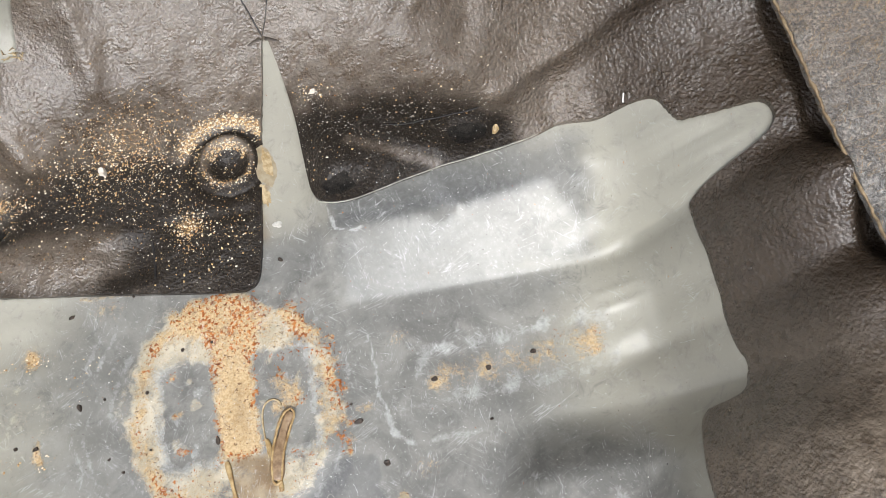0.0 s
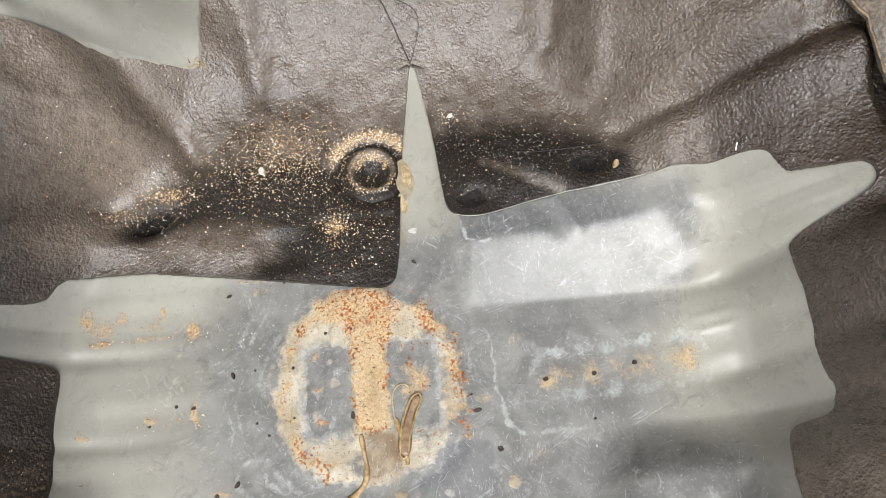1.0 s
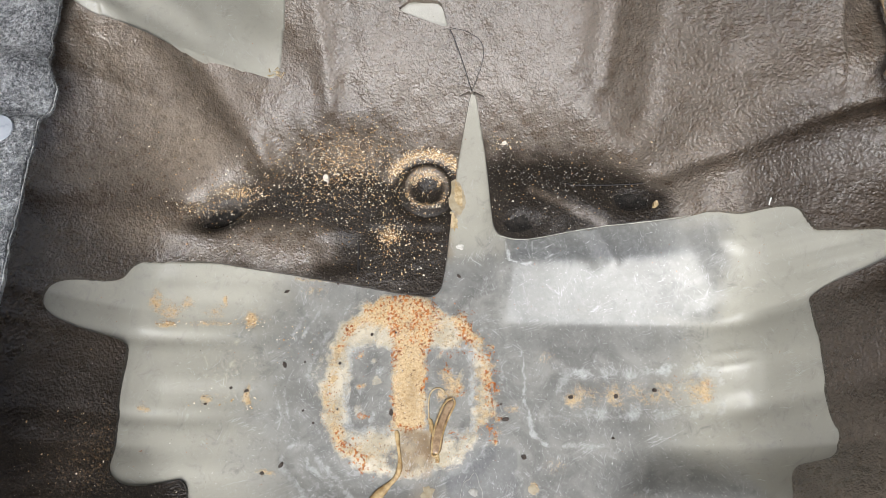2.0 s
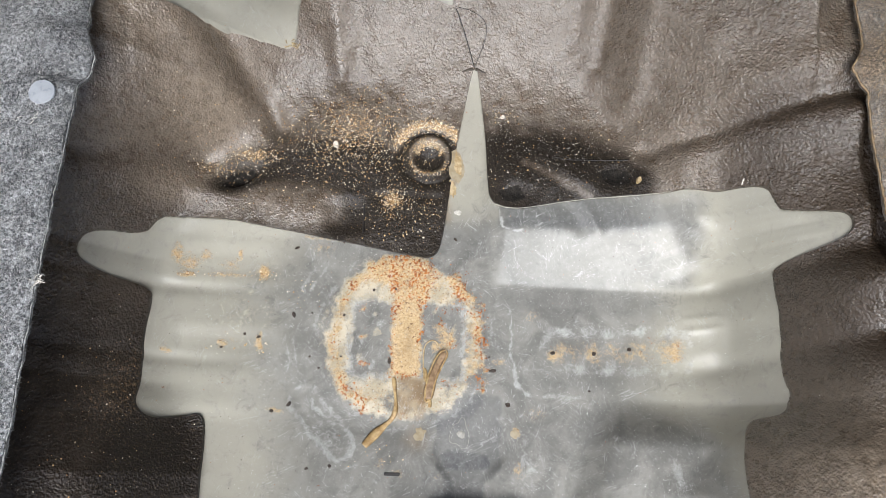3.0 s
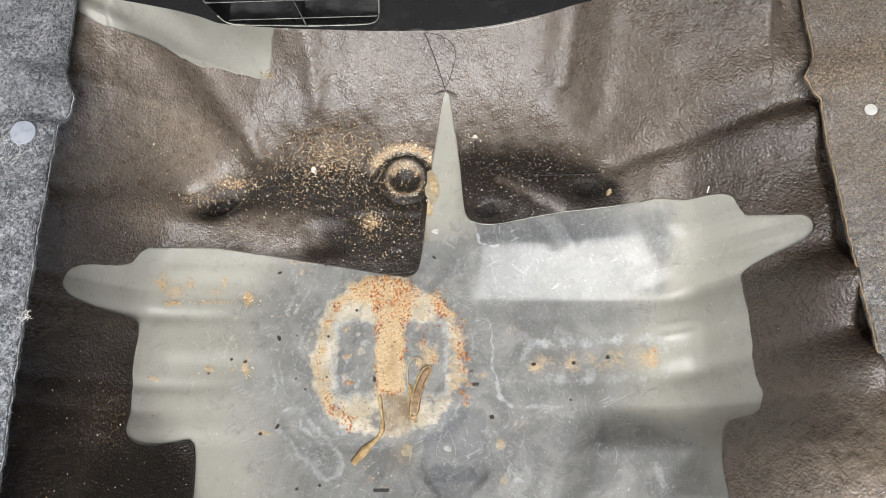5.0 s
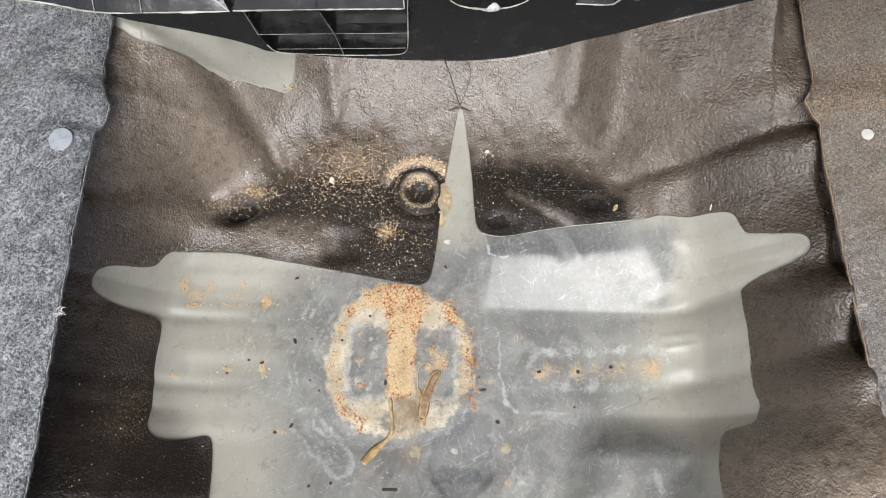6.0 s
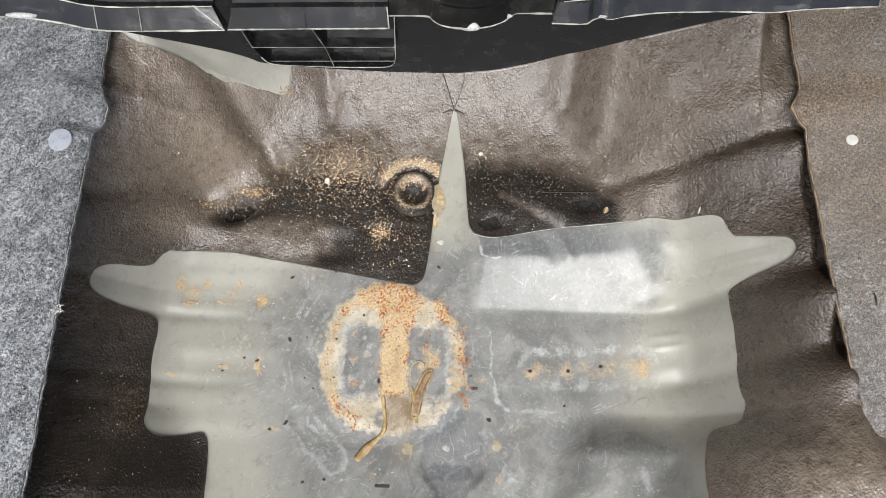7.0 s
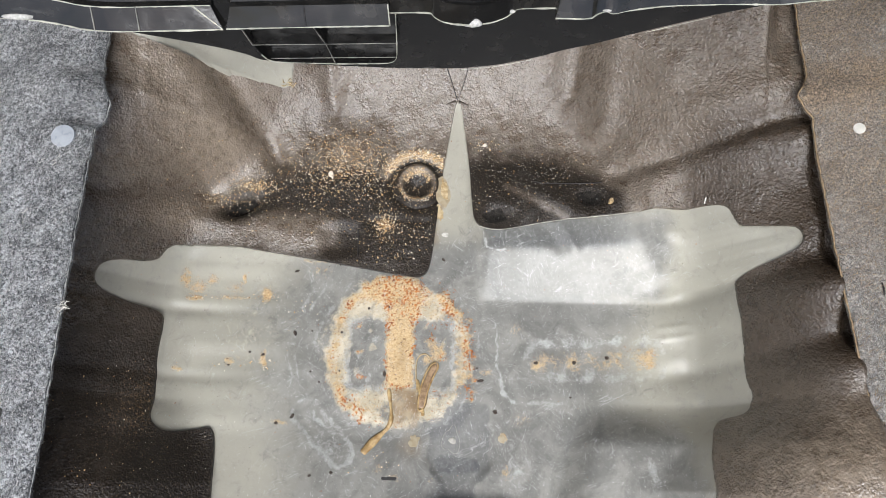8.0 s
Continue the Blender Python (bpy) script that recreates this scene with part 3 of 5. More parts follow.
# ---- the car's floor ----
def build_floor():
    p, faces = sheet(-0.56, 0.34, -0.18, 0.60, 0.0017)
    x, y = p.T
    z = pan(x, y)
    covered = np.ones(len(x), bool)
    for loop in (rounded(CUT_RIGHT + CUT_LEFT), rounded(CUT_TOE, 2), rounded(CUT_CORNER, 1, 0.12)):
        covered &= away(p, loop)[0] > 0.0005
    z = np.where(covered, np.minimum(z, mat_top(x, y) - 0.005), z)
    px, py = x, y
    # the stains keep to the pressings, but their borders wander
    x = x + 0.0017 * wander(px, py, 210, 41) + 0.0012 * wander(px, py, 620, 42)
    y = y + 0.0017 * wander(px, py, 210, 43) + 0.0012 * wander(px, py, 620, 44)
    d = np.hypot((x - DISC[0]), (y - DISC[1]) * 0.97) + 0.0042 * wander(px, py, 60, 52) + 0.0026 * wander(px, py, 210, 53) + 0.016 * bump(px, py, -0.113, 0.160, 0.011, 0.012)
    ang = np.arctan2(y - DISC[1], x - DISC[0])
    disc = 1 - step(d, 0.071, 0.083)
    recess_l, recess_r = box_mask(x, y, -0.1965, 0.0490, -0.1635, 0.1150, 0.006), box_mask(x, y, -0.1305, 0.0500, -0.0945, 0.1140, 0.006)
    recess = np.maximum(recess_l, recess_r)
    collar = np.maximum(box_mask(x, y, -0.2045, 0.0410, -0.1570, 0.1200, 0.006), box_mask(x, y, -0.1365, 0.0420, -0.0870, 0.1190, 0.006))
    bar = box_mask(x, y, -0.1625, 0.0455, -0.1300, 0.150, 0.006)
    side_of_bar = np.exp(-(((np.abs(x + 0.1465) - 0.0145) / 0.0035) ** 2)) * box_mask(x, y, -0.18, 0.046, -0.11, 0.14, 0.004)
    crown = bump(x, y, -0.150, 0.153, 0.026, 0.016) + 0.8 * bump(x, y, -0.171, 0.146, 0.014, 0.012) + 0.9 * bump(x, y, -0.097, 0.139, 0.009, 0.016) + 0.7 * bump(x, y, -0.130, 0.140, 0.014, 0.016) + 0.5 * bump(x, y, -0.192, 0.138, 0.008, 0.008)
    crown = np.clip(crown, 0, 1.1)
    rim = np.exp(-(((d - 0.072) / 0.0085) ** 2))
    left_half, right_half = step(-x, 0.150, 0.185), step(x, -0.120, -0.095)
    patchy = 1 + 0.55 * wander(x, y, 170, 50) + 0.3 * wander(x, y, 420, 54)
    # ochre: the bar, the crown above it, the rim and spots
    rust = 0.25 * disc * (1 - recess) * (1 - 0.5 * collar) + 0.48 * bar + 0.48 * crown + 0.26 * rim * left_half * patchy * step(y, 0.0, 0.03) + 0.30 * rim * right_half * patchy * step(y, 0.03, 0.06)
    rust = np.maximum(rust, 0.42 * bump(x, y, -0.152, 0.128, 0.034, 0.016) + 0.40 * bump(x, y, -0.108, 0.121, 0.018, 0.010))
    rust = np.maximum(rust, 0.34 * box_mask(x, y, -0.0910, 0.056, -0.0800, 0.125, 0.004) * patchy)
    rust = np.maximum(rust, 0.60 * recess_r * (bump(x, y, -0.107, 0.083, 0.012, 0.014) + 0.7 * bump(x, y, -0.118, 0.095, 0.008, 0.008) + 0.7 * bump(x, y, -0.119, 0.073, 0.008, 0.007)))
    rust = np.clip(rust, 0, 1)
    fleck = 0.60 * crown + 0.34 * bar * step(y, 0.085, 0.13) + 0.70 * box_mask(x, y, -0.162, 0.0440, -0.132, 0.0500, 0.003) + 0.48 * side_of_bar + 0.36 * rim * right_half * step(y, 0.05, 0.10) + 0.20 * rim * left_half * (1 - step(y, 0.03, 0.08)) + disc * (1 - recess) * (0.06 + 0.20 * wander(x, y, 190, 48))
    fleck = fleck + 0.5 * bump(x, y, -0.1045, 0.080, 0.010, 0.008) + 0.55 * bump(x, y, -0.112, 0.112, 0.013, 0.006) + 0.35 * bump(x, y, -0.072, 0.082, 0.008, 0.035)
    for cx, cy in ((-0.1900, 0.1100), (-0.1890, 0.0830), (-0.1860, 0.0570), (-0.2020, 0.1320), (-0.1905, 0.1400), (-0.0745, 0.1180), (-0.0735, 0.1010), (-0.1130, 0.0985), (-0.1900, 0.0210), (-0.1970, 0.0290), (-0.1840, 0.0130), (-0.0690, 0.0800), (-0.0700, 0.0560), (-0.0740, 0.0440), (-0.0720, 0.0360)):
        fleck = np.maximum(fleck, 0.75 * bump(x, y, cx, cy, 0.005, 0.005))
        rust = np.maximum(rust, 0.55 * bump(x, y, cx, cy, 0.0055, 0.0055))
    bead = box_mask(x, y, -0.010, 0.0635, 0.122, 0.0930, 0.010, 3.5)
    rust = np.maximum(rust, 0.40 * bead * (0.9 + 0.4 * wander(x, y, 200, 55)) + 0.22 * bump(x, y, 0.117, 0.083, 0.010, 0.013) + 0.3 * bump(x, y, -0.004, 0.072, 0.008, 0.006))
    fleck = np.maximum(fleck, 0.45 * bump(x, y, 0.116, 0.087, 0.006, 0.005) + 0.4 * bump(x, y, 0.116, 0.075, 0.005, 0.005) + 0.3 * bump(x, y, 0.090, 0.092, 0.010, 0.005))
    for cx, cy, rx, ry, v in ((-0.3776, 0.1575, 0.008, 0.013, 0.66), (-0.366, 0.150, 0.017, 0.014, 0.56), (-0.3494, 0.1583, 0.009, 0.007, 0.66), (-0.326, 0.150, 0.016, 0.008, 0.50), (-0.3162, 0.1596, 0.004, 0.010, 0.66), (-0.3664, 0.137, 0.011, 0.005, 0.75), (-0.3771, 0.0634, 0.006, 0.005, 0.70), (-0.326, 0.0701, 0.009, 0.007, 0.55), (-0.292, 0.143, 0.009, 0.010, 0.80), (-0.325, 0.139, 0.04, 0.004, 0.48), (-0.289, 0.074, 0.005, 0.011, 0.74), (-0.315, 0.072, 0.02, 0.008, 0.36),
                              (-0.234, 0.169, 0.018, 0.010, 0.44), (-0.267, 0.010, 0.012, 0.005, 0.6), (-0.0397, -0.0019, 0.0060, 0.0055, 0.72), (-0.036, -0.035, 0.010, 0.012, 0.46), (-0.020, 0.016, 0.014, 0.010, 0.40), (-0.074, 0.060, 0.007, 0.006, 0.55), (-0.058, 0.064, 0.010, 0.005, 0.5), (-0.070, 0.044, 0.006, 0.006, 0.55), (-0.15, -0.043, 0.012, 0.006, 0.42), (-0.165, -0.034, 0.008, 0.008, 0.42), (-0.24, 0.180, 0.03, 0.004, 0.5), (-0.026, 0.110, 0.014, 0.012, 0.36), (-0.112, -0.044, 0.006, 0.005, 0.4)):
        rust = np.maximum(rust, v * bump(x, y, cx, cy, rx, ry))
    fleck = fleck + 0.16 * rim * patchy + 0.10 * disc * (1 - recess) * (1 - step(y, 0.03, 0.06))
    bloom_in = 0.70 * recess * step(wander(x, y, 230, 57), 0.1, 0.7)
    # cream chalk on the disc
    bloom = np.maximum(0.74 * rim * (0.75 + 0.35 * left_half), 0.74 * disc * (1 - 0.9 * recess) * (0.9 + 0.3 * wander(x, y, 120, 46)))
    bloom = np.maximum(bloom, bloom_in)
    bloom = bloom * (1 - 0.25 * collar * (1 - bar))
    bloom = np.maximum(bloom, 0.34 * bump(x, y, -0.31, 0.10, 0.07, 0.06) + 0.24 * box_mask(x, y, -0.045, -0.06, -0.008, 0.022, 0.008))
    # white-grey mineral rings along the pressings
    hem = box_mask(x, y, -0.017, 0.0545, 0.131, 0.1030, 0.010, 3)
    sweep = capsule(x, y, -0.241, 0.020, -0.204, -0.020)
    pale = 0.85 * (collar - recess) * (collar > recess) * (1 - 0.7 * bar)
    pale = np.maximum(pale, 0.62 * recess * step(wander(x, y, 260, 51), -0.1, 0.8))
    pale = np.maximum(pale, 0.38 * np.exp(-(((d - 0.0835) / 0.0040) ** 2)) * (1 - 0.6 * crown) + 0.26 * np.exp(-(((d - 0.094) / 0.010) ** 2)) * (ang > -2.6) * (y < 0.13))
    streak = 0.5 + 0.5 * wander(x * 0.4 + y * 0.2, y, 90, 58)
    for r, wide, v in ((0.1035, 0.0030, 0.62), (0.1130, 0.0045, 0.50), (0.0950, 0.0035, 0.42)):
        pale = np.maximum(pale, v * np.exp(-(((d - r) / wide) ** 2)) * step(np.abs(ang), 1.75, 2.3) * (1 - step(y, 0.15, 0.18)) * (0.5 + 0.7 * streak))
    pale = np.maximum(pale, 0.84 * hem * (1 - 0.70 * bead) * (0.85 + 0.4 * wander(x, y, 230, 56)))
    pale = np.maximum(pale, (0.55 + 0.3 * step(-y, 0.0, 0.02)) * np.exp(-(((sweep - 0.0135) / 0.0036) ** 2)) + 0.42 * (1 - step(sweep, 0.006, 0.015)) * (1 - step(y, -0.01, 0.02)))
    pale = np.maximum(pale, 0.8 * ridge(x, y, -0.0460, 0.114, -0.0445, 0.070, 0.0018) + 0.8 * ridge(x, y, -0.0445, 0.070, -0.0386, 0.042, 0.0022) + 0.6 * ridge(x, y, -0.0386, 0.042, -0.028, 0.0325, 0.0030) + 0.45 * ridge(x, y, -0.028, 0.0330, 0.022, 0.0325, 0.0045))
    pale = np.maximum(pale, 0.40 * box_mask(x, y, -0.046, -0.060, -0.006, 0.024, 0.010))
    pale = np.maximum(pale, 0.72 * bump(x, y, 0.100, -0.032, 0.009, 0.022) + 0.5 * bump(x, y, 0.050, -0.004, 0.020, 0.008) + 0.45 * bump(x, y, -0.028, 0.062, 0.016, 0.018))
    pale = np.maximum(pale, 0.85 * ridge(x, y, -0.061, 0.214, -0.057, 0.196, 0.0014) + 0.85 * ridge(x, y, -0.057, 0.196, -0.036, 0.192, 0.0013) + 0.6 * ridge(x, y, -0.036, 0.212, -0.034, 0.195, 0.0012))
    pale = np.maximum(pale, 0.30 * bump(x, y, -0.24, 0.08, 0.03, 0.06) + 0.32 * bump(x, y, 0.02, 0.046, 0.06, 0.008) + 0.40 * np.exp(-(((np.abs(x + 0.084) - 0.0335) / 0.0028) ** 2)) * box_mask(x, y, -0.13, -0.030, -0.04, 0.036, 0.006) + 0.22 * ridge(x, y, -0.106, 0.038, -0.062, 0.038, 0.0028))
    wear = (1 - step(np.abs(x + 0.085), 0.10, 0.25)) * (1 - step(y, 0.17, 0.24)) + 0.9 * step(x, 0.0, 0.05) * (1 - step(y, -0.01, 0.03)) * (1 - step(x, 0.12, 0.15))
    wear = np.clip(wear + 0.22 * box_mask(x, y, -0.35, 0.0, -0.22, 0.165, 0.035) + 0.12 * ridge(x, y, -0.39, 0.127, -0.25, 0.124, 0.005) + 0.12 * ridge(x, y, -0.36, 0.055, -0.25, 0.055, 0.005) + 0.22 * (1 - step(np.abs(x - 0.03), 0.06, 0.135)) * (1 - step(y, 0.23, 0.26)) * step(y, 0.08, 0.15), 0, 1.1)
    # the facet is greyed to bring out its bluish reflection
    wear = np.maximum(wear * (1 - 0.35 * box_mask(x, y, -0.05, 0.142, 0.16, 0.23, 0.02)), 0.80 * box_mask(x, y, -0.06, 0.138, 0.135, 0.225, 0.015))
    film = 1.0 * box_mask(x, y, -0.1535, 0.006, -0.1265, 0.0450, 0.003) * (0.8 + 0.3 * wander(x, y, 200, 3))
    film = np.maximum(film, 0.95 * np.exp(-(((np.hypot((x + 0.113) / 0.8, (y - 0.256) / 1.6) - 0.012) / 0.003) ** 2)))
    film = np.maximum(film, 0.50 * bump(x, y, -0.1440, 0.076, 0.006, 0.020))
    film = np.maximum(film, 0.45 * ridge(x, y, -0.115, 0.232, -0.112, 0.205, 0.005))
    film = np.maximum(film, 0.42 * bump(x, y, -0.132, -0.012, 0.011, 0.010))
    rust = np.maximum(rust, 0.5 * bump(x, y, -0.112, 0.262, 0.006, 0.016))
    # painted shade: near recess, strip above the facet, disc groove, slope; bluish facet
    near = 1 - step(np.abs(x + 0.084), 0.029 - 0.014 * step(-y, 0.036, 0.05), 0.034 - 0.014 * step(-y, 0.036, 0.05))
    steel_shade = 0.50 * near * (1 - step(y, 0.028, 0.036)) + 0.45 * box_mask(x, y, -0.106, -0.036, -0.066, -0.023, 0.003) + 0.62 * box_mask(x, y, -0.062, 0.196, 0.30, 0.240, 0.006) * (1 - step(x, 0.05, 0.16)) + 0.35 * box_mask(x, y, -0.125, 0.165, -0.066, 0.205, 0.004)
    steel_shade = steel_shade + 0.26 * np.exp(-(((d - 0.090) / 0.006) ** 2)) * (1 - step(y, 0.03, 0.08)) + 0.35 * bump(x, y, 0.035, 0.0, 0.05, 0.022) + 0.16 * recess + 0.30 * box_mask(x, y, -0.06, 0.11, 0.10, 0.136, 0.008) + 0.36 * box_mask(x, y, -0.062, 0.138, 0.30, 0.200, 0.010) * (1 - step(x, 0.07, 0.165)) + 0.30 * box_mask(x, y, -0.040, 0.036, 0.06, 0.056, 0.008)
    ob = link_mesh("floor", np.stack([px, py, z], 1), faces, STEEL, {"rust": rust, "bloom": bloom, "wear": wear, "film": film, "fleck": fleck, "pale": np.clip(pale, 0, 1), "steel_shade": np.clip(steel_shade, 0, 1)})
    return tagged(ob, "grey-green painted sheet-steel car floor, stained and rusting", "floor", kind="structure")


def build_mat():
    pitch = 0.002
    p, faces = sheet(-0.53, 0.32, -0.18, 0.60, pitch)
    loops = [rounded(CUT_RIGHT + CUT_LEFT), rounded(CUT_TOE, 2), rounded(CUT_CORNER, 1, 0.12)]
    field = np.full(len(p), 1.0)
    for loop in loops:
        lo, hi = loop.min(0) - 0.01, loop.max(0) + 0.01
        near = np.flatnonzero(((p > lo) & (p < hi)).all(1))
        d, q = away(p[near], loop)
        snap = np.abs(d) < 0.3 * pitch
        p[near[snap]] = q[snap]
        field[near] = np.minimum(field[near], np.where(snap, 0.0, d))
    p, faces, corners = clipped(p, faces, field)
    x, y = p.T
    z = mat_top(x, y)
    d = np.hypot(x - PLUG[0], y - PLUG[1])
    arch = box_mask(x, y, -0.36, 0.20, 0.10, 0.31, 0.04) * step(y, 0.14, 0.24)
    over = y - np.interp(x, (-0.44, -0.37, -0.33, -0.30, -0.25, -0.20, -0.10, -0.085, -0.06, 0.0, 0.03, 0.06, 0.08, 0.105), (0.195, 0.226, 0.262, 0.288, 0.306, 0.310, 0.316, 0.322, 0.326, 0.322, 0.308, 0.287, 0.262, 0.215))
    soot_and_shade = 1.05 * (1 - step(over + 0.006 * wander(x, y, 60, 71) + 0.006 * wander(x, y, 190, 72), -0.058, 0.030)) * step(x, -0.41, -0.33) * (1 - step(x, 0.085, 0.115))
    soot_and_shade = soot_and_shade * (1 - 0.9 * bump(x, y, -0.287, 0.211, 0.046, 0.023, -10)) * (1 - 0.75 * bump(x, y, -0.246, 0.213, 0.036, 0.030)) * (1 - 0.75 * bump(x, y, -0.345, 0.205, 0.035, 0.020)) * (1 - 0.40 * bump(x, y, -0.215, 0.305, 0.05, 0.022))
    # the hollow and the dents painted darker for their shade
    soot_and_shade = soot_and_shade + 1.3 * bump(x, y, -0.323, 0.239, 0.025, 0.011, 28) + 0.4 * bump(x, y, 0.052, 0.240, 0.022, 0.014) + 0.3 * bump(x, y, -0.046, 0.229, 0.02, 0.014) - 0.62 * ridge(x, y, -0.036, 0.262, 0.026, 0.224, 0.007)
    soot_and_shade = soot_and_shade - 0.60 * np.exp(-(((d - 0.018) / 0.005) ** 2)) - 0.45 * np.exp(-(((d - 0.036) / 0.006) ** 2)) * step(y, 0.26, 0.29) - 0.30 * box_mask(x, y, -0.215, 0.163, -0.11, 0.182, 0.005)
    # shade below the carpet's edge, painted on the low sill side
    soot_and_shade = soot_and_shade + 0.55 * (1 - step(x, -0.39, -0.31)) * (1 - step(y, 0.06, 0.16))
    # groove and middle of the plug print painted darker
    soot_and_shade = soot_and_shade + 0.8 * np.exp(-(((d - 0.0262) / 0.003) ** 2)) + 0.5 * np.exp(-((d / 0.011) ** 2))
    dirt = 0.34 * bump(x, y, -0.205, 0.300, 0.035, 0.026) + 0.2 * bump(x, y, -0.2, 0.25, 0.09, 0.04) + 0.3 * bump(x, y, -0.225, 0.32, 0.07, 0.03) + 0.3 * bump(x, y, -0.33, 0.265, 0.06, 0.02) + 0.25 * bump(x, y, -0.318, 0.262, 0.02, 0.008) + 0.30 * bump(x, y, -0.375, 0.228, 0.03, 0.012) + 0.22 * bump(x, y, -0.355, 0.290, 0.03, 0.02)
    dirt = dirt + 0.55 * np.exp(-(((d - 0.0365) / 0.006) ** 2)) * step(y, 0.272, 0.288) + 0.40 * np.exp(-(((d - 0.018) / 0.005) ** 2)) + 0.7 * bump(x, y, -0.168, 0.222, 0.012, 0.010)
    dirt = dirt + 0.22 * (1 - step(x, -0.38, -0.33)) + 0.3 * bump(x, y, -0.40, 0.02, 0.03, 0.05) + 0.30 * bump(x, y, 0.24, 0.0, 0.06, 0.07)
    # browner sides; the low sill side is further darkened for the carpet's shade
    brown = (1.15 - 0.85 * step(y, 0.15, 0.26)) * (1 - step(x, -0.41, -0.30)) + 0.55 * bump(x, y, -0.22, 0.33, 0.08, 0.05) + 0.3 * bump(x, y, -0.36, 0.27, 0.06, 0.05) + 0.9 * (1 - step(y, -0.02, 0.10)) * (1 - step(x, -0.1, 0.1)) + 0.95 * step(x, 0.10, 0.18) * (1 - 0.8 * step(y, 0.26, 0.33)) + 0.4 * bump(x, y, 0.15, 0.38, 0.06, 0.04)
    dust = 0.95 * bump(x, y, 0.205, -0.035, 0.07, 0.060) + 0.6 * bump(x, y, -0.345, 0.285, 0.035, 0.03) + 0.60 * bump(x, y, -0.380, 0.216, 0.024, 0.014, 15) + 0.6 * bump(x, y, -0.37, 0.345, 0.06, 0.055) + 0.08 * bump(x, y, 0.22, 0.22, 0.05, 0.05) + 0.05 * step(y, 0.33, 0.40)
    hide = np.clip(0.48 + 0.34 * step(x, 0.0, 0.12) - 0.22 * step(x, 0.17, 0.20) - 0.22 * step(x, 0.10, 0.17) * (1 - step(y, 0.02, 0.16)) - 0.14 * box_mask(x, y, -0.28, 0.28, 0.02, 0.60, 0.04) + 0.2 * (1 - step(x, -0.36, -0.3)) * (1 - step(y, 0.15, 0.25)) - 0.12 * (1 - step(x, -0.33, -0.27)) * step(y, 0.2, 0.28) - 0.1 * arch, 0.2, 0.95)
    verts, faces, rim = skirted(np.stack([x, y, z], 1), faces, 0.0045, corners)
    layers = {key: np.concatenate([np.clip(v, 0, 1), np.clip(v, 0, 1)[rim]]) for key, v in (("soot_and_shade", soot_and_shade), ("dirt", dirt), ("hide", hide), ("brown", brown), ("dust", dust))}
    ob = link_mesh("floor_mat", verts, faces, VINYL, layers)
    return tagged(ob, "black-brown wrinkled rubber floor mat with a large cut-out, dusty", "floor mat")


def tube(points, radius, flat=1.0, sides=8, taper=0.5):
    """A bead along points, its ends drawn thin."""
    bm = bmesh.new()
    rings = []
    for i, p in enumerate(points):
        p = Vector(p)
        d = (Vector(points[min(i + 1, len(points) - 1)]) - Vector(points[max(i - 1, 0)])).normalized()
        side = d.cross(Vector((0, 0, 1))).normalized()
        up = side.cross(d)
        t = i / (len(points) - 1)
        r = (radius(t) if callable(radius) else radius) * (1 - taper * (abs(2 * t - 1) ** 6))
        rings.append([bm.verts.new(p + side * (r * math.cos(6.2832 * s / sides)) + up * (r * flat * math.sin(6.2832 * s / sides))) for s in range(sides)])
    for a, b in zip(rings, rings[1:]):
        for s in range(sides):
            bm.faces.new((a[s], a[(s + 1) % sides], b[(s + 1) % sides], b[s]))
    bm.faces.new(list(reversed(rings[0])))
    bm.faces.new(rings[-1])
    bmesh.ops.recalc_face_normals(bm, faces=bm.faces)
    return bm


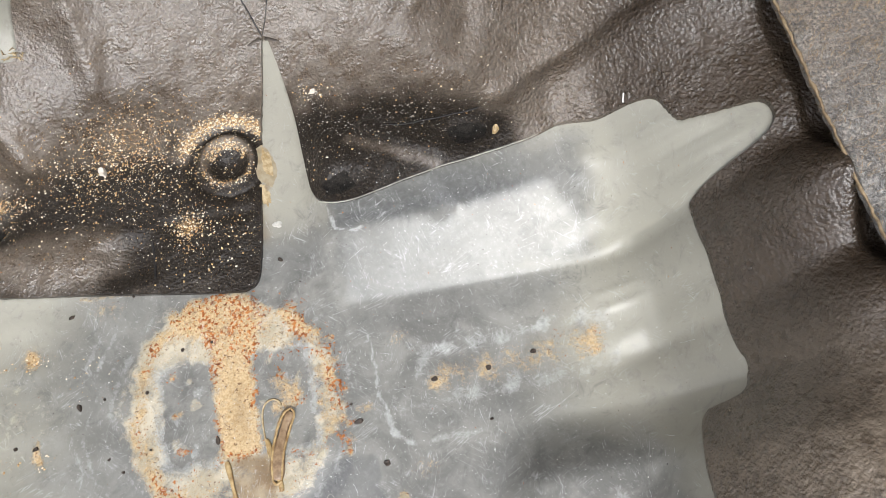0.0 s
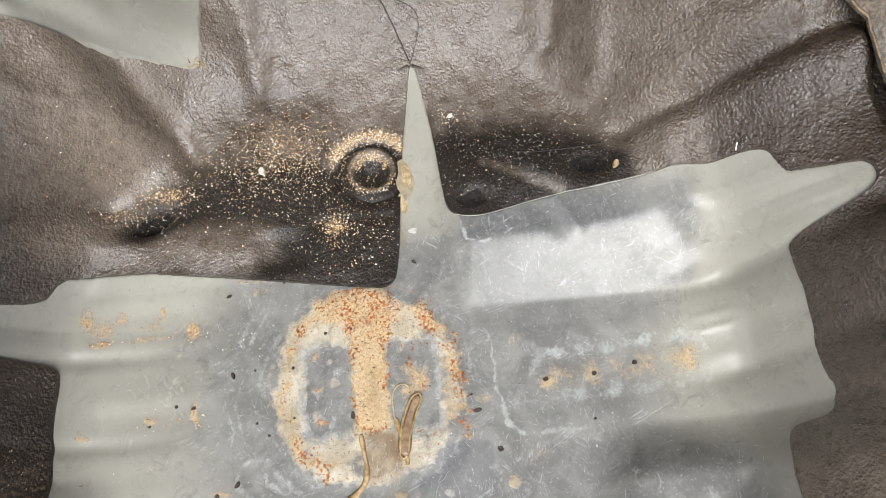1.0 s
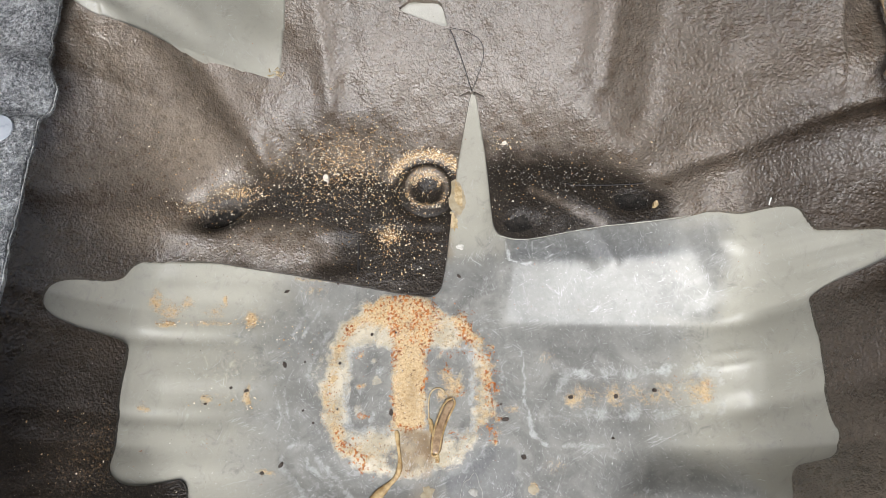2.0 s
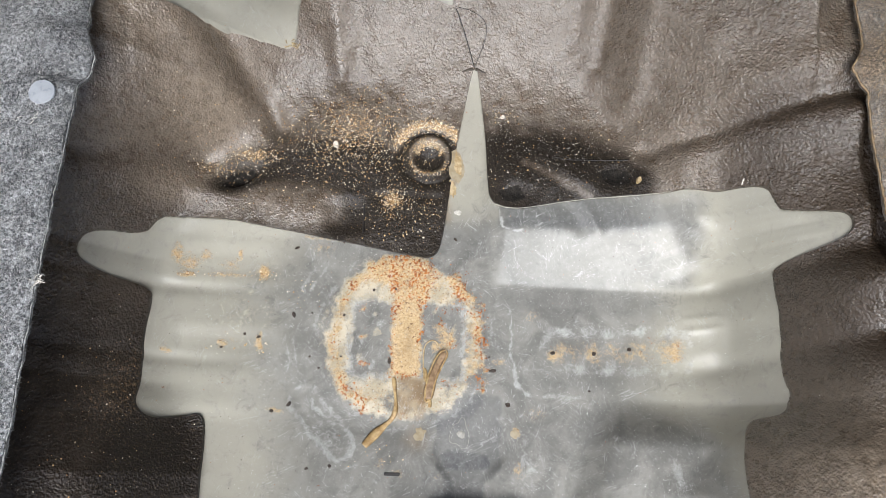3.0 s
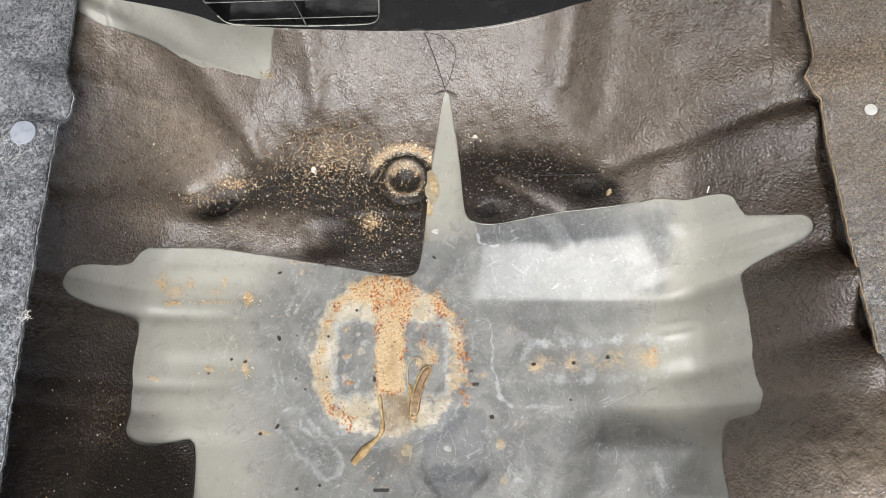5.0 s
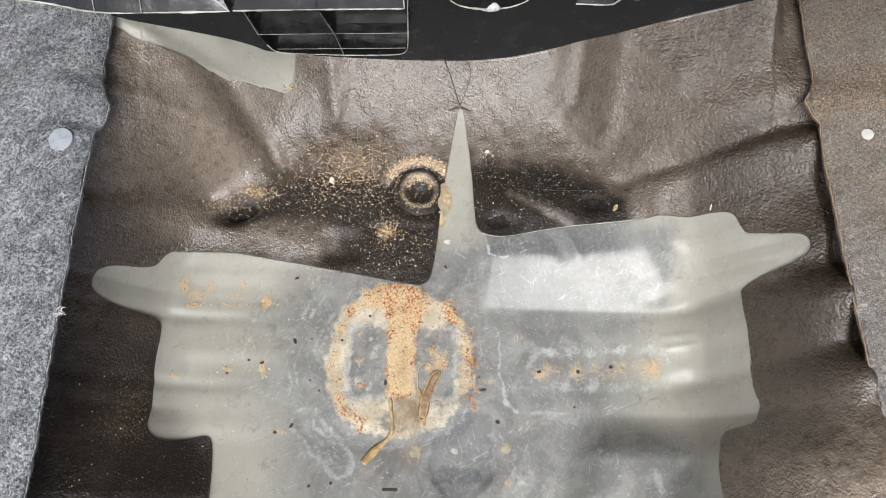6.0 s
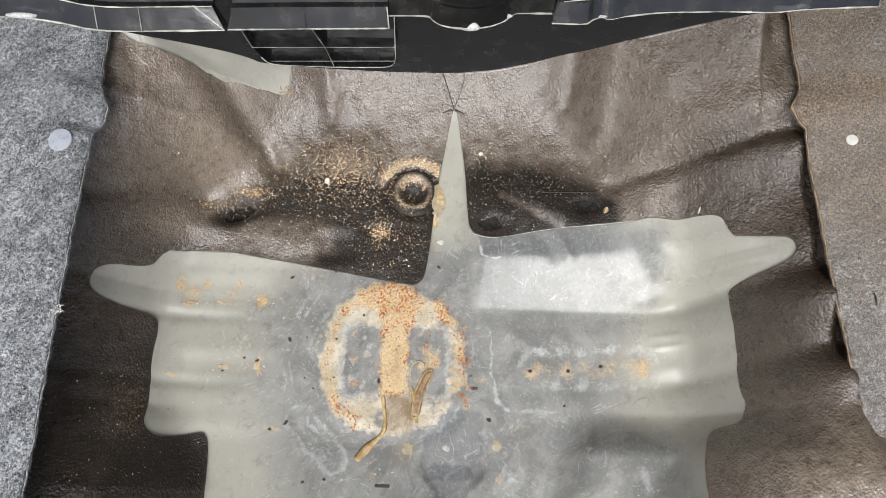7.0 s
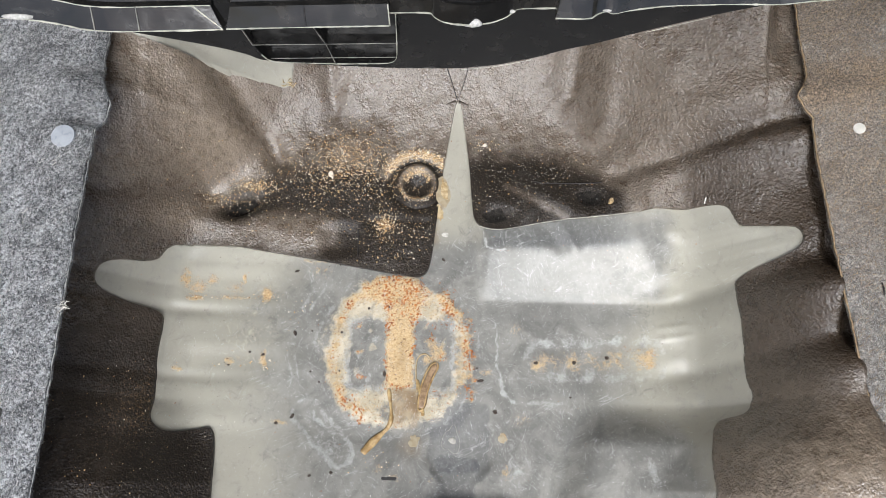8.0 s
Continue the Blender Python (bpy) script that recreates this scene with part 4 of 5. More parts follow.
# ---- carpet flaps ----
def build_carpet(name, edge, out_x, lift, material, fray, label, y0=-0.22, y1=0.52, tan=None):
    """A felt sheet with a torn inner edge: edge(y) gives its x; it runs from there to out_x."""
    side = 1 if out_x > 0 else -1
    thing = new(name)
    tagged(thing, label, "carpet")
    ys = np.arange(y0, y1, 0.003)
    us = np.concatenate([np.linspace(0, 0.02, 6), np.linspace(0.026, abs(out_x - edge(np.array([0.1]))[0]), 70)])
    gu, gy = np.meshgrid(us, ys)
    e = edge(gy) + 0.0006 * wander(gy, gy * 0, 330, 21) + 0.0007 * wander(gy, gy * 0 + 1, 1100, 22)
    x = e + side * gu
    z = lift(x, gy, gu) + 0.0012 * wander(x, gy, 120, 23) - 0.0015 * np.exp(-gu / 0.002)
    w = len(us)
    i = (np.arange(len(ys) - 1)[:, None] * w + np.arange(w - 1)).ravel()
    faces = np.stack([i, i + 1, i + w + 1, i + w], 1)
    if side < 0:
        faces = faces[:, ::-1]
    verts, faces, rim = skirted(np.stack([x.ravel(), gy.ravel(), z.ravel()], 1), faces, 0.006)
    warm = (tan(x, gy) if tan else 0 * x).ravel()
    sheet_ob = link_mesh("sheet", verts, faces, material, {"tan": np.concatenate([warm, warm[rim]])}, parent=thing)
    # torn backing that shows along the edge
    back = np.arange(y0 + 0.01, y1 - 0.01, 0.0025)
    at = edge(back) + 0.0006 * wander(back, back * 0, 330, 21)
    up = lift(at, back, back * 0) - 0.0035 + 0.0008 * wander(back, back * 0 + 2, 700, 24)
    part("torn_backing", tube(list(zip(at - side * 0.0004, back, up)), lambda t: (0.0008 if side > 0 else 0.0005) + 0.0003 * math.sin(310 * t) * math.sin(97 * t), 1.4, 6, 0.0), fray, thing, "pale torn backing along the edge", smooth=True)
    # frayed fibres along the torn edge
    k = random.Random(31 + side)
    fv, ff = [], []
    for _ in range(1500):
        y = k.uniform(y0, y1)
        e = float(edge(np.array([y]))[0]) + 0.0006 * float(wander(np.array([y]), np.array([0.0]), 330, 21)[0])
        a = Vector((e + side * k.uniform(-0.0004, 0.0015), y, float(lift(np.array([e]), np.array([y]), np.array([0.0]))[0]) - k.uniform(0.002, 0.008)))
        d = Vector((-side * k.uniform(0.0, 1.0), k.uniform(-1, 1), k.uniform(-0.6, 0.6))).normalized() * k.uniform(0.001, 0.0035)
        o = Vector((k.uniform(-1, 1), k.uniform(-1, 1), k.uniform(-1, 1))).normalized() * 0.00025
        n0 = len(fv)
        fv += [a - o, a + o, a + d + o * 0.6 + Vector((0, 0, 0.0003)), a + d * 0.5 + Vector((0, 0, 0.0008))]
        ff += [(n0, n0 + 1, n0 + 2), (n0, n0 + 2, n0 + 3), (n0 + 1, n0 + 3, n0 + 2)]
    # loose surface fibres
    wv, wf = [], []
    for _ in range(5200):
        u, y = k.uniform(0.0, 0.17), k.uniform(-0.08, 0.44)
        a, bend, long = k.uniform(0, 6.283), k.uniform(-260, 260), k.uniform(0.0025, 0.0075)
        e = float(edge(np.array([y]))[0])
        line = []
        x = e + side * u
        for _ in range(5):
            line.append((x, y))
            x, y, a = x + math.cos(a) * long / 4, y + math.sin(a) * long / 4, a + bend * long / 4
        pts = np.array(line)
        z = lift(pts[:, 0], pts[:, 1], np.abs(pts[:, 0] - e)) + 0.0012 * wander(pts[:, 0], pts[:, 1], 120, 23) + 0.0004
        n0, wide = len(wv), k.uniform(0.00007, 0.00016)
        for i in range(5):
            h = (0.0, 0.0006, 0.0009, 0.0006, 0.0)[i]
            wv += [(line[i][0] - wide, line[i][1] + wide, z[i] + h), (line[i][0] + wide, line[i][1] - wide, z[i] + h)]
        wf += [(n0 + 2 * i, n0 + 2 * i + 1, n0 + 2 * i + 3, n0 + 2 * i + 2) for i in range(4)]
    tagged(link_mesh("felt_fuzz", wv, wf, fray, parent=thing, label="loose pale surface fibres"), kind="stuff")
    tagged(link_mesh("frayed_edge", fv, ff, fray, parent=thing, label="loose pale fibres along the torn edge"), kind="stuff")
    return thing


def left_edge(y):
    return np.interp(y, (-0.3, -0.06, 0.0, 0.109, 0.174, 0.2315, 0.2577, 0.2644, 0.2734, 0.285, 0.2982, 0.3212, 0.3447, 0.6), (-0.432, -0.4197, -0.417, -0.4145, -0.4152, -0.4153, -0.4155, -0.4102, -0.4040, -0.4078, -0.4126, -0.4175, -0.4158, -0.420))


def left_lift(x, y, u):
    return 0.199 + 0.10 * u - 0.9 * u * u + 0.016 * bump(x, y, -0.432, 0.288, 0.030, 0.016) - 0.011 * bump(x, y, -0.425, 0.262, 0.024, 0.007) + 0.004 * np.sin(16 * y)


def right_edge(y):
    return np.interp(y, (-0.3, -0.021, 0.0085, 0.0597, 0.1106, 0.159, 0.211, 0.237, 0.2780, 0.2832, 0.2979, 0.319, 0.3336, 0.3604, 0.40, 0.6), (0.290, 0.250, 0.2454, 0.2404, 0.2362, 0.2344, 0.2328, 0.2312, 0.2305, 0.2252, 0.2185, 0.2292, 0.2291, 0.2268, 0.2265, 0.226))


def right_lift(x, y, u):
    return 0.190 + 0.22 * u - 0.5 * u * u + 0.006 * bump(x, y, 0.245, 0.30, 0.03, 0.02) + 0.003 * np.sin(20 * y)


# ---- the moulded plastic trim whose lip hangs into the top of the view ----
LIP_LEFT = [(-0.2303, 0.0718, 0.639), (-0.2170, 0.0706, 0.639), (-0.2082, 0.0703, 0.639), (-0.2007, 0.0691, 0.639), (-0.1947, 0.0677, 0.639), (-0.1874, 0.0672, 0.639), (-0.1731, 0.0678, 0.639), (-0.1594, 0.0684, 0.639)]
LIP_MID = [(-0.1586, 0.0686, 0.639), (-0.1388, 0.0704, 0.6376), (-0.1171, 0.0723, 0.636)]
LIP_BOSS = [(-0.1172, 0.0762, 0.636), (-0.1066, 0.0786, 0.6329), (-0.1057, 0.0774, 0.6326), (-0.1036, 0.0764, 0.632), (-0.1001, 0.0763, 0.631), (-0.0947, 0.0772, 0.6294), (-0.0897, 0.0792, 0.6278), (-0.0860, 0.0816, 0.6266), (-0.0839, 0.0839, 0.6259), (-0.0823, 0.0854, 0.6254), (-0.0711, 0.0882, 0.6218)]
LIP_RIGHT = [(-0.0715, 0.0848, 0.6219), (-0.0613, 0.0858, 0.6203), (-0.0591, 0.0877, 0.6201), (-0.0564, 0.0888, 0.6199), (-0.0546, 0.0879, 0.6197), (-0.0487, 0.0898, 0.6192), (-0.0385, 0.0920, 0.6183), (-0.0179, 0.0942, 0.6165), (-0.0032, 0.0952, 0.6152), (0.0072, 0.0969, 0.615), (0.03, 0.100, 0.613)]
WEB_LOW = [(-0.2130, 0.5888), (-0.2066, 0.5860), (-0.1910, 0.5813), (-0.1787, 0.5770), (-0.1717, 0.5735), (-0.1676, 0.5699), (-0.1488, 0.5680), (-0.1205, 0.5674), (-0.0983, 0.5683), (-0.0843, 0.5711), (-0.0710, 0.5764), (-0.0620, 0.5814), (-0.0530, 0.5848), (-0.0445, 0.5892), (-0.0347, 0.5941), (-0.0205, 0.6008), (-0.0068, 0.6066), (0.02, 0.613)]
TRAY = [(-0.1680, 0.6020), (-0.1671, 0.5870), (-0.1653, 0.5808), (-0.1638, 0.5772), (-0.1610, 0.5758), (-0.1395, 0.5753), (-0.1228, 0.5762), (-0.1204, 0.5774), (-0.1190, 0.5804), (-0.1182, 0.6060)]


def eased(points, cuts=2):
    """The line with its corners cut twice, its ends kept."""
    p = np.array(points, float)
    for _ in range(cuts):
        q = np.repeat(p, 2, 0)[1:-1]
        q[0::2], q[1::2] = 0.82 * p[:-1] + 0.18 * p[1:], 0.18 * p[:-1] + 0.82 * p[1:]
        p = np.concatenate([p[:1], q, p[-1:]])
    return p


def build_trim():
    thing = new("trim_panel")
    tagged(thing, "black moulded plastic lower dash trim with pale worn edges", "trim panel")
    k = random.Random(12)

    def loft(name, line, section, lean=(0.0, 0.0), material=PLASTIC, label=""):
        """A closed section of (forward, up) steps carried along a line; lean shears its two ends sideways."""
        n, m = len(line), len(section)
        top = max(s[1] for s in section)
        v = []
        for i, (x, y, z) in enumerate(line):
            a = lean[0] if i == 0 else lean[1] if i == n - 1 else 0.0
            v += [(x + a * b / top, y + f, z + b) for f, b in section]
        f = [(i * m + j, (i + 1) * m + j, (i + 1) * m + (j + 1) % m, i * m + (j + 1) % m) for i in range(n - 1) for j in range(m)]
        f += [tuple(range(m))[::-1], tuple(range((n - 1) * m, n * m))]
        ob = link_mesh(name, v, f, material, smooth=False, parent=thing, label=label)
        bm = bmesh.new()
        bm.from_mesh(ob.data)
        bmesh.ops.recalc_face_normals(bm, faces=bm.faces)
        bm.to_mesh(ob.data)
        bm.free()
        return ob

    def worn(name, line, radius=0.00028):
        """An uneven bead of pale, scraped moulding edge."""
        fine = []
        for a, b in zip(line, line[1:]):
            steps = max(1, int((Vector(b) - Vector(a)).length / 0.0012))
            fine += [tuple(Vector(a).lerp(Vector(b), i / steps)) for i in range(steps)]
        fine.append(tuple(line[-1]))
        r = [radius * k.uniform(0.55, 1.25) * (0.75 + 0.35 * math.sin(i * 0.37) * math.sin(i * 0.11)) for i in range(len(fine))]
        part(name, tube(fine, lambda t: r[int(t * (len(r) - 1) + 0.5)], 1.0, 6, 0.0), FLASH, thing, "pale worn moulding edge", smooth=True)

    rail = [(0, 0), (0.0042, 0.0044), (0.0060, 0.0041), (0.0140, 0.0130), (0.030, 0.016), (0.030, 0.012), (0.014, 0.006), (0.0022, -0.0004)]
    block_rail = [(0, 0), (0.0034, 0.0047), (0.0050, 0.0045), (0.0120, 0.0140), (0.030, 0.016), (0.030, 0.012), (0.014, 0.006), (0.0022, -0.0004)]
    cup = [(0, 0), (0.0026, 0.0052), (0.0036, 0.0050), (0.0080, 0.0150), (0.024, 0.018), (0.024, 0.014), (0.010, 0.006), (0.0016, -0.0002)]
    left, boss, right = eased(LIP_LEFT, 1), eased(LIP_BOSS, 2), eased(LIP_RIGHT, 1)
    above = lambda line, s: [(x, y + s[0] - 0.0001, z + s[1] + 0.0001) for x, y, z in line]
    loft("rail", left, rail, (0, -0.022))
    loft("rail", LIP_MID, block_rail, (0.006, -0.001))
    loft("boss_wall", boss, cup)
    loft("rail", right, rail, (0.004, 0))
    for line, section in ((left, rail), (LIP_MID, block_rail), (boss, cup), (right, rail)):
        worn("lip_edge", line, 0.00030)
    worn("ridge_edge", above(left[:-1], rail[1]), 0.00026)
    worn("ridge_edge", above([(-0.0685, 0.0852, 0.6215), *right[4:10]], rail[1]), 0.00022)
    end = LIP_LEFT[-1]
    worn("ridge_edge", [end, (end[0] - 0.0074, end[1] + 0.0041, end[2] + 0.0045)], 0.00024)
    end = LIP_MID[-1]
    worn("ridge_edge", [end, (end[0] - 0.0004, end[1] + 0.0033, end[2] + 0.0047)], 0.00024)
    # ribs across the rails
    for i, x in enumerate((-0.1920, -0.1806)):
        y = float(np.interp(x, [p[0] for p in LIP_LEFT], [p[1] for p in LIP_LEFT]))
        part("rib", tube([(x, y - 0.0001, 0.6392), (x, y + 0.0042, 0.6435)], 0.00018, 1.0, 6, 0.0), DULL, thing)
    part("rib", tube([(-0.1385, 0.0704, 0.6382), (-0.1387, 0.0738, 0.6424)], 0.00016, 1.0, 6, 0.0), PLASTIC, thing)
    # the web below, set back behind the lip
    web = eased([(x, 0.1000 - 0.0012 * math.exp(-(((x + 0.095) / 0.05) ** 2)), z) for x, z in WEB_LOW], 2)
    v = []
    for x, y, z in web:
        up = max(z + 0.012, 0.650)
        v += [(x, y + 0.0035, z + 0.0006), (x, y + 0.0006, z), (x, y, z + 0.0010), (x, y + 0.0012, z + 0.5 * (up - z)), (x, y + 0.006, up), (x, y + 0.0085, up)]
    f = [(i * 6 + j, (i + 1) * 6 + j, (i + 1) * 6 + (j + 1) % 6, i * 6 + (j + 1) % 6) for i in range(len(web) - 1) for j in range(6)]
    f += [(5, 4, 3, 2, 1, 0), tuple(range(len(v) - 6, len(v)))]
    link_mesh("lower_web", v, f, PLASTIC, smooth=False, parent=thing)
    worn("lower_edge", [p for p in web if -0.100 < p[0] < -0.072], 0.00020)
    worn("lower_edge", [p for p in web if -0.040 < p[0] < -0.018], 0.00020)
    # ribbed pocket on the web
    wall = eased([(x, 0.0965, z) for x, z in TRAY], 2)
    loft("pocket_wall", wall, [(0, -0.0002), (0, 0.0004), (0.006, 0.0004), (0.006, -0.0002)])
    worn("pocket_edge", [(x, y - 0.0002, z) for x, y, z in wall if x > -0.1652], 0.00026)
    for (x0, z0), (x1, z1), deep in (((-0.1668, 0.5867), (-0.1186, 0.5892), 0.0075), ((-0.1623, 0.5784), (-0.1196, 0.5806), 0.0045)):
        loft("rib", [(x0, 0.0962, z0), (x1, 0.0962, z1)], [(0, -0.0003), (0, 0.0003), (deep, 0.0003), (deep, -0.0003)])
        part("rib_edge", tube([(x0, 0.0961, z0 + 0.0002), (x1, 0.0961, z1 + 0.0002)], 0.00013, 1.0, 6, 0.0), DULL, thing, "dull pale rib edge")
    for (x0, z0), (x1, z1) in (((-0.1452, 0.5990), (-0.1422, 0.5878)), ((-0.1422, 0.5878), (-0.1406, 0.5757)), ((-0.1685, 0.5990), (-0.1668, 0.5867))):
        bm = bmesh.new()
        c = [bm.verts.new((x + s, y, z)) for x, z in ((x0, z0), (x1, z1)) for y in (0.0962, 0.1035) for s in (-0.0004, 0.0004)]
        for q in ((0, 1, 3, 2), (4, 6, 7, 5), (0, 4, 5, 1), (2, 3, 7, 6), (0, 2, 6, 4), (1, 5, 7, 3)):
            bm.faces.new([c[i] for i in q])
        part("rib", bm, PLASTIC, thing)
        part("rib_edge", tube([(x0, 0.0961, z0), (x1, 0.0961, z1)], 0.00013, 1.0, 6, 0.0), DULL, thing, "dull pale rib edge")
    # scraped lip spots and web scuffs; the boss spot is a painted reflection
    for x, y, z, long, high in ((-0.2120, 0.0705, 0.6396, 0.0085, 0.0016), (-0.0955, 0.0772, 0.6300, 0.0058, 0.0026), (-0.0846, 0.0832, 0.6268, 0.0026, 0.0012), (-0.0563, 0.0884, 0.6203, 0.0026, 0.0009)):
        bm = bmesh.new()
        bmesh.ops.create_icosphere(bm, subdivisions=2, radius=0.5)
        for w in bm.verts:
            w.co = Vector((w.co.x * long * k.uniform(0.9, 1.1), w.co.y * 0.0008, w.co.z * high * k.uniform(0.9, 1.1)))
        bmesh.ops.transform(bm, matrix=Matrix.Translation((x, y + 0.0003, z)) @ Matrix.Rotation(-0.7, 4, "X"), verts=bm.verts)
        part("worn_glint_spot", bm, WORN_GLINT, thing, "whitish spot for wear and painted glints", smooth=True)
    for _ in range(26):
        x = k.uniform(-0.115, -0.03)
        low = float(np.interp(x, [p[0] for p in WEB_LOW], [p[1] for p in WEB_LOW]))
        z = low + k.uniform(0.002, 0.016)
        y = 0.1000 - 0.0012 * math.exp(-(((x + 0.095) / 0.05) ** 2)) + 0.0012 * min(1.0, (z - low) / 0.03)
        a, long = k.gauss(0.3, 0.5), k.uniform(0.0005, 0.0030)
        part("scuff", tube([(x, y, z), (x + long * math.cos(a), y + 0.0001, z + 0.5 * long * math.sin(a))], k.uniform(0.00007, 0.00018), 1.0, 5), DULL, thing)
    return thing


# ---- the rest of the cabin, unseen: it closes the place and shapes the light ----
def build_cabin():
    def wall(name, *box, material=CABIN, label="", category="wall"):
        tagged(part(name, block(*box), material), label, category, kind="structure")

    wall("wall_front", -0.95, 0.62, -0.05, 0.85, 0.66, 0.70, label="dark plastic dash and bulkhead", category="wall")
    # slab out of view, added to shade the toe board
    wall("dash", -0.95, 0.125, 0.665, 0.85, 0.615, 0.70, label="unseen dark dash underside that shades the footwell", category="dash")
    wall("wall_right", 0.62, -1.2, -0.05, 0.66, 0.62, 0.45, label="dark cabin side below the far window", category="wall")
    wall("wall_left", -0.95, -1.2, -0.05, -0.91, 0.62, 0.30, label="dark sill below the open doorway", category="wall")
    # out of view; its rear edge is set so the flat steel reflects it
    wall("ceiling", -0.95, -0.10, 1.25, 0.85, 0.66, 1.28, material=LINER, label="unseen pale grey cloth headliner, placed for reflections", category="ceiling")
    wall("pillar_left", -0.95, 0.62, 0.70, -0.90, 0.66, 1.25, label="slim dark windscreen pillar", category="pillar")
    wall("pillar_right", 0.80, 0.62, 0.70, 0.85, 0.66, 1.25, label="slim dark windscreen pillar", category="pillar")
    wall("floor_surround", -1.2, -1.6, -0.06, 1.2, 0.70, -0.05, label="dark floor around the footwell", category="floor")


build_floor()
floor_mat = build_mat()
build_carpet("carpet_flap", left_edge, -0.75, left_lift, FELT_GREY, PALE_FRAY, "blue-grey felt carpet flap with a torn edge, beside the mat")
build_carpet("carpet_flap", right_edge, 0.60, right_lift, FELT_TAN, FRAY, "grey-brown felt carpet flap with a frayed tan edge, beside the mat",
             tan=lambda x, y: np.clip(0.10 + 0.15 * step(y, 0.02, 0.10) + 0.50 * step(y, 0.10, 0.26) + 0.5 * bump(x, y, 0.245, 0.305, 0.03, 0.016) + 0.4 * bump(x, y, 0.28, 0.315, 0.03, 0.015), 0, 1))
build_trim()
build_cabin()


# ---- loose dirt and small things ----
def scatter(name, places, sizes, surface, material, label, lump=0.6):
    """Many small irregular grains lying on a surface, as one mesh."""
    k = np.random.RandomState(len(places))
    n = len(places)
    x, y = places.T
    z = surface(x, y)
    octa = np.array([(1, 0, 0), (0, 1, 0), (-1, 0, 0), (0, -1, 0), (0, 0, 1), (0, 0, -1)], float)
    tri = np.array([(0, 1, 4), (1, 2, 4), (2, 3, 4), (3, 0, 4), (1, 0, 5), (2, 1, 5), (3, 2, 5), (0, 3, 5)])
    a = k.uniform(0, 6.283, n)
    c, s = np.cos(a), np.sin(a)
    shape3 = octa[None] * (k.uniform(0.5, 1.0, (n, 6, 1))) * np.stack([sizes, sizes * k.uniform(0.5, 1, n), sizes * lump], 1)[:, None] * 0.5
    v = np.stack([shape3[..., 0] * c[:, None] - shape3[..., 1] * s[:, None] + x[:, None], shape3[..., 0] * s[:, None] + shape3[..., 1] * c[:, None] + y[:, None], shape3[..., 2] + (z + 0.2 * sizes)[:, None]], -1)
    f = (tri[None] + 6 * np.arange(n)[:, None, None]).reshape(-1, 3)
    return tagged(link_mesh(name, v.reshape(-1, 3), f, material, smooth=False), label, "dirt", kind="stuff")


k = np.random.RandomState(4)


def heap(n, cx, cy, sx, sy):
    return np.stack([k.normal(cx, sx, n), k.normal(cy, sy, n)], 1)


def arc(n, r, spread, a0, a1):
    a, q = np.radians(k.uniform(a0, a1, n)), k.normal(r, spread, n)
    return np.stack([PLUG[0] + q * np.cos(a), PLUG[1] + q * np.sin(a)], 1)


def on_mat(p):
    """Only the places that the mat covers."""
    keep = np.ones(len(p), bool)
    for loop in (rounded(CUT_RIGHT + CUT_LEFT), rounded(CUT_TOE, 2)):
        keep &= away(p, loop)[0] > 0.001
    return p[keep]


def sizes_for(p, low, high):
    return low + (high - low) * k.random_sample(len(p)) ** 3


golden = on_mat(np.concatenate([heap(1900, -0.208, 0.294, 0.026, 0.022), arc(2400, 0.0355, 0.0030, 28, 158), arc(600, 0.0150, 0.0018, 15, 165), arc(260, 0.0200, 0.0022, 190, 350), heap(1000, -0.222, 0.300, 0.042, 0.020), heap(1900, -0.205, 0.268, 0.060, 0.030), heap(520, -0.309, 0.262, 0.012, 0.004), heap(260, -0.345, 0.246, 0.014, 0.005),
                                heap(420, -0.325, 0.258, 0.040, 0.014), heap(520, -0.168, 0.222, 0.008, 0.007), heap(120, -0.060, 0.316, 0.010, 0.005), heap(500, -0.15, 0.21, 0.03, 0.02), heap(250, -0.40, 0.0, 0.03, 0.05), heap(300, 0.0, 0.27, 0.05, 0.03)]))
scatter("sand", golden, sizes_for(golden, 0.0005, 0.0029), mat_top, SAND, "golden sand and rust grit lying on the mat")
pale = on_mat(np.concatenate([heap(1300, -0.005, 0.275, 0.050, 0.028), heap(160, -0.062, 0.306, 0.010, 0.012), heap(1100, -0.21, 0.27, 0.08, 0.045), np.stack([k.uniform(-0.46, 0.23, 420), k.uniform(-0.05, 0.46, 420)], 1), heap(60, -0.15, 0.195, 0.02, 0.018), heap(90, -0.37, 0.02, 0.03, 0.06)]))
scatter("pale_grit", pale, sizes_for(pale, 0.0003, 0.0018), mat_top, PALE_GRIT, "pale grit sprinkled over the dark mat")
bare = np.stack([k.uniform(-0.38, 0.17, 1700), k.uniform(-0.07, 0.19, 1700)], 1)
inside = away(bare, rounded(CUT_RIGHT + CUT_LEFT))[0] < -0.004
bare = bare[inside]
scatter("fine_dirt", bare[:480], sizes_for(bare[:480], 0.0004, 0.0017), pan, BLACK_GRIT, "fine dark dirt on the bare steel", 0.4)
scatter("crumb_dust", bare[480:1050], sizes_for(bare[480:1050], 0.0004, 0.0017), pan, PALE_GRIT, "pale crumbs on the bare steel", 0.4)


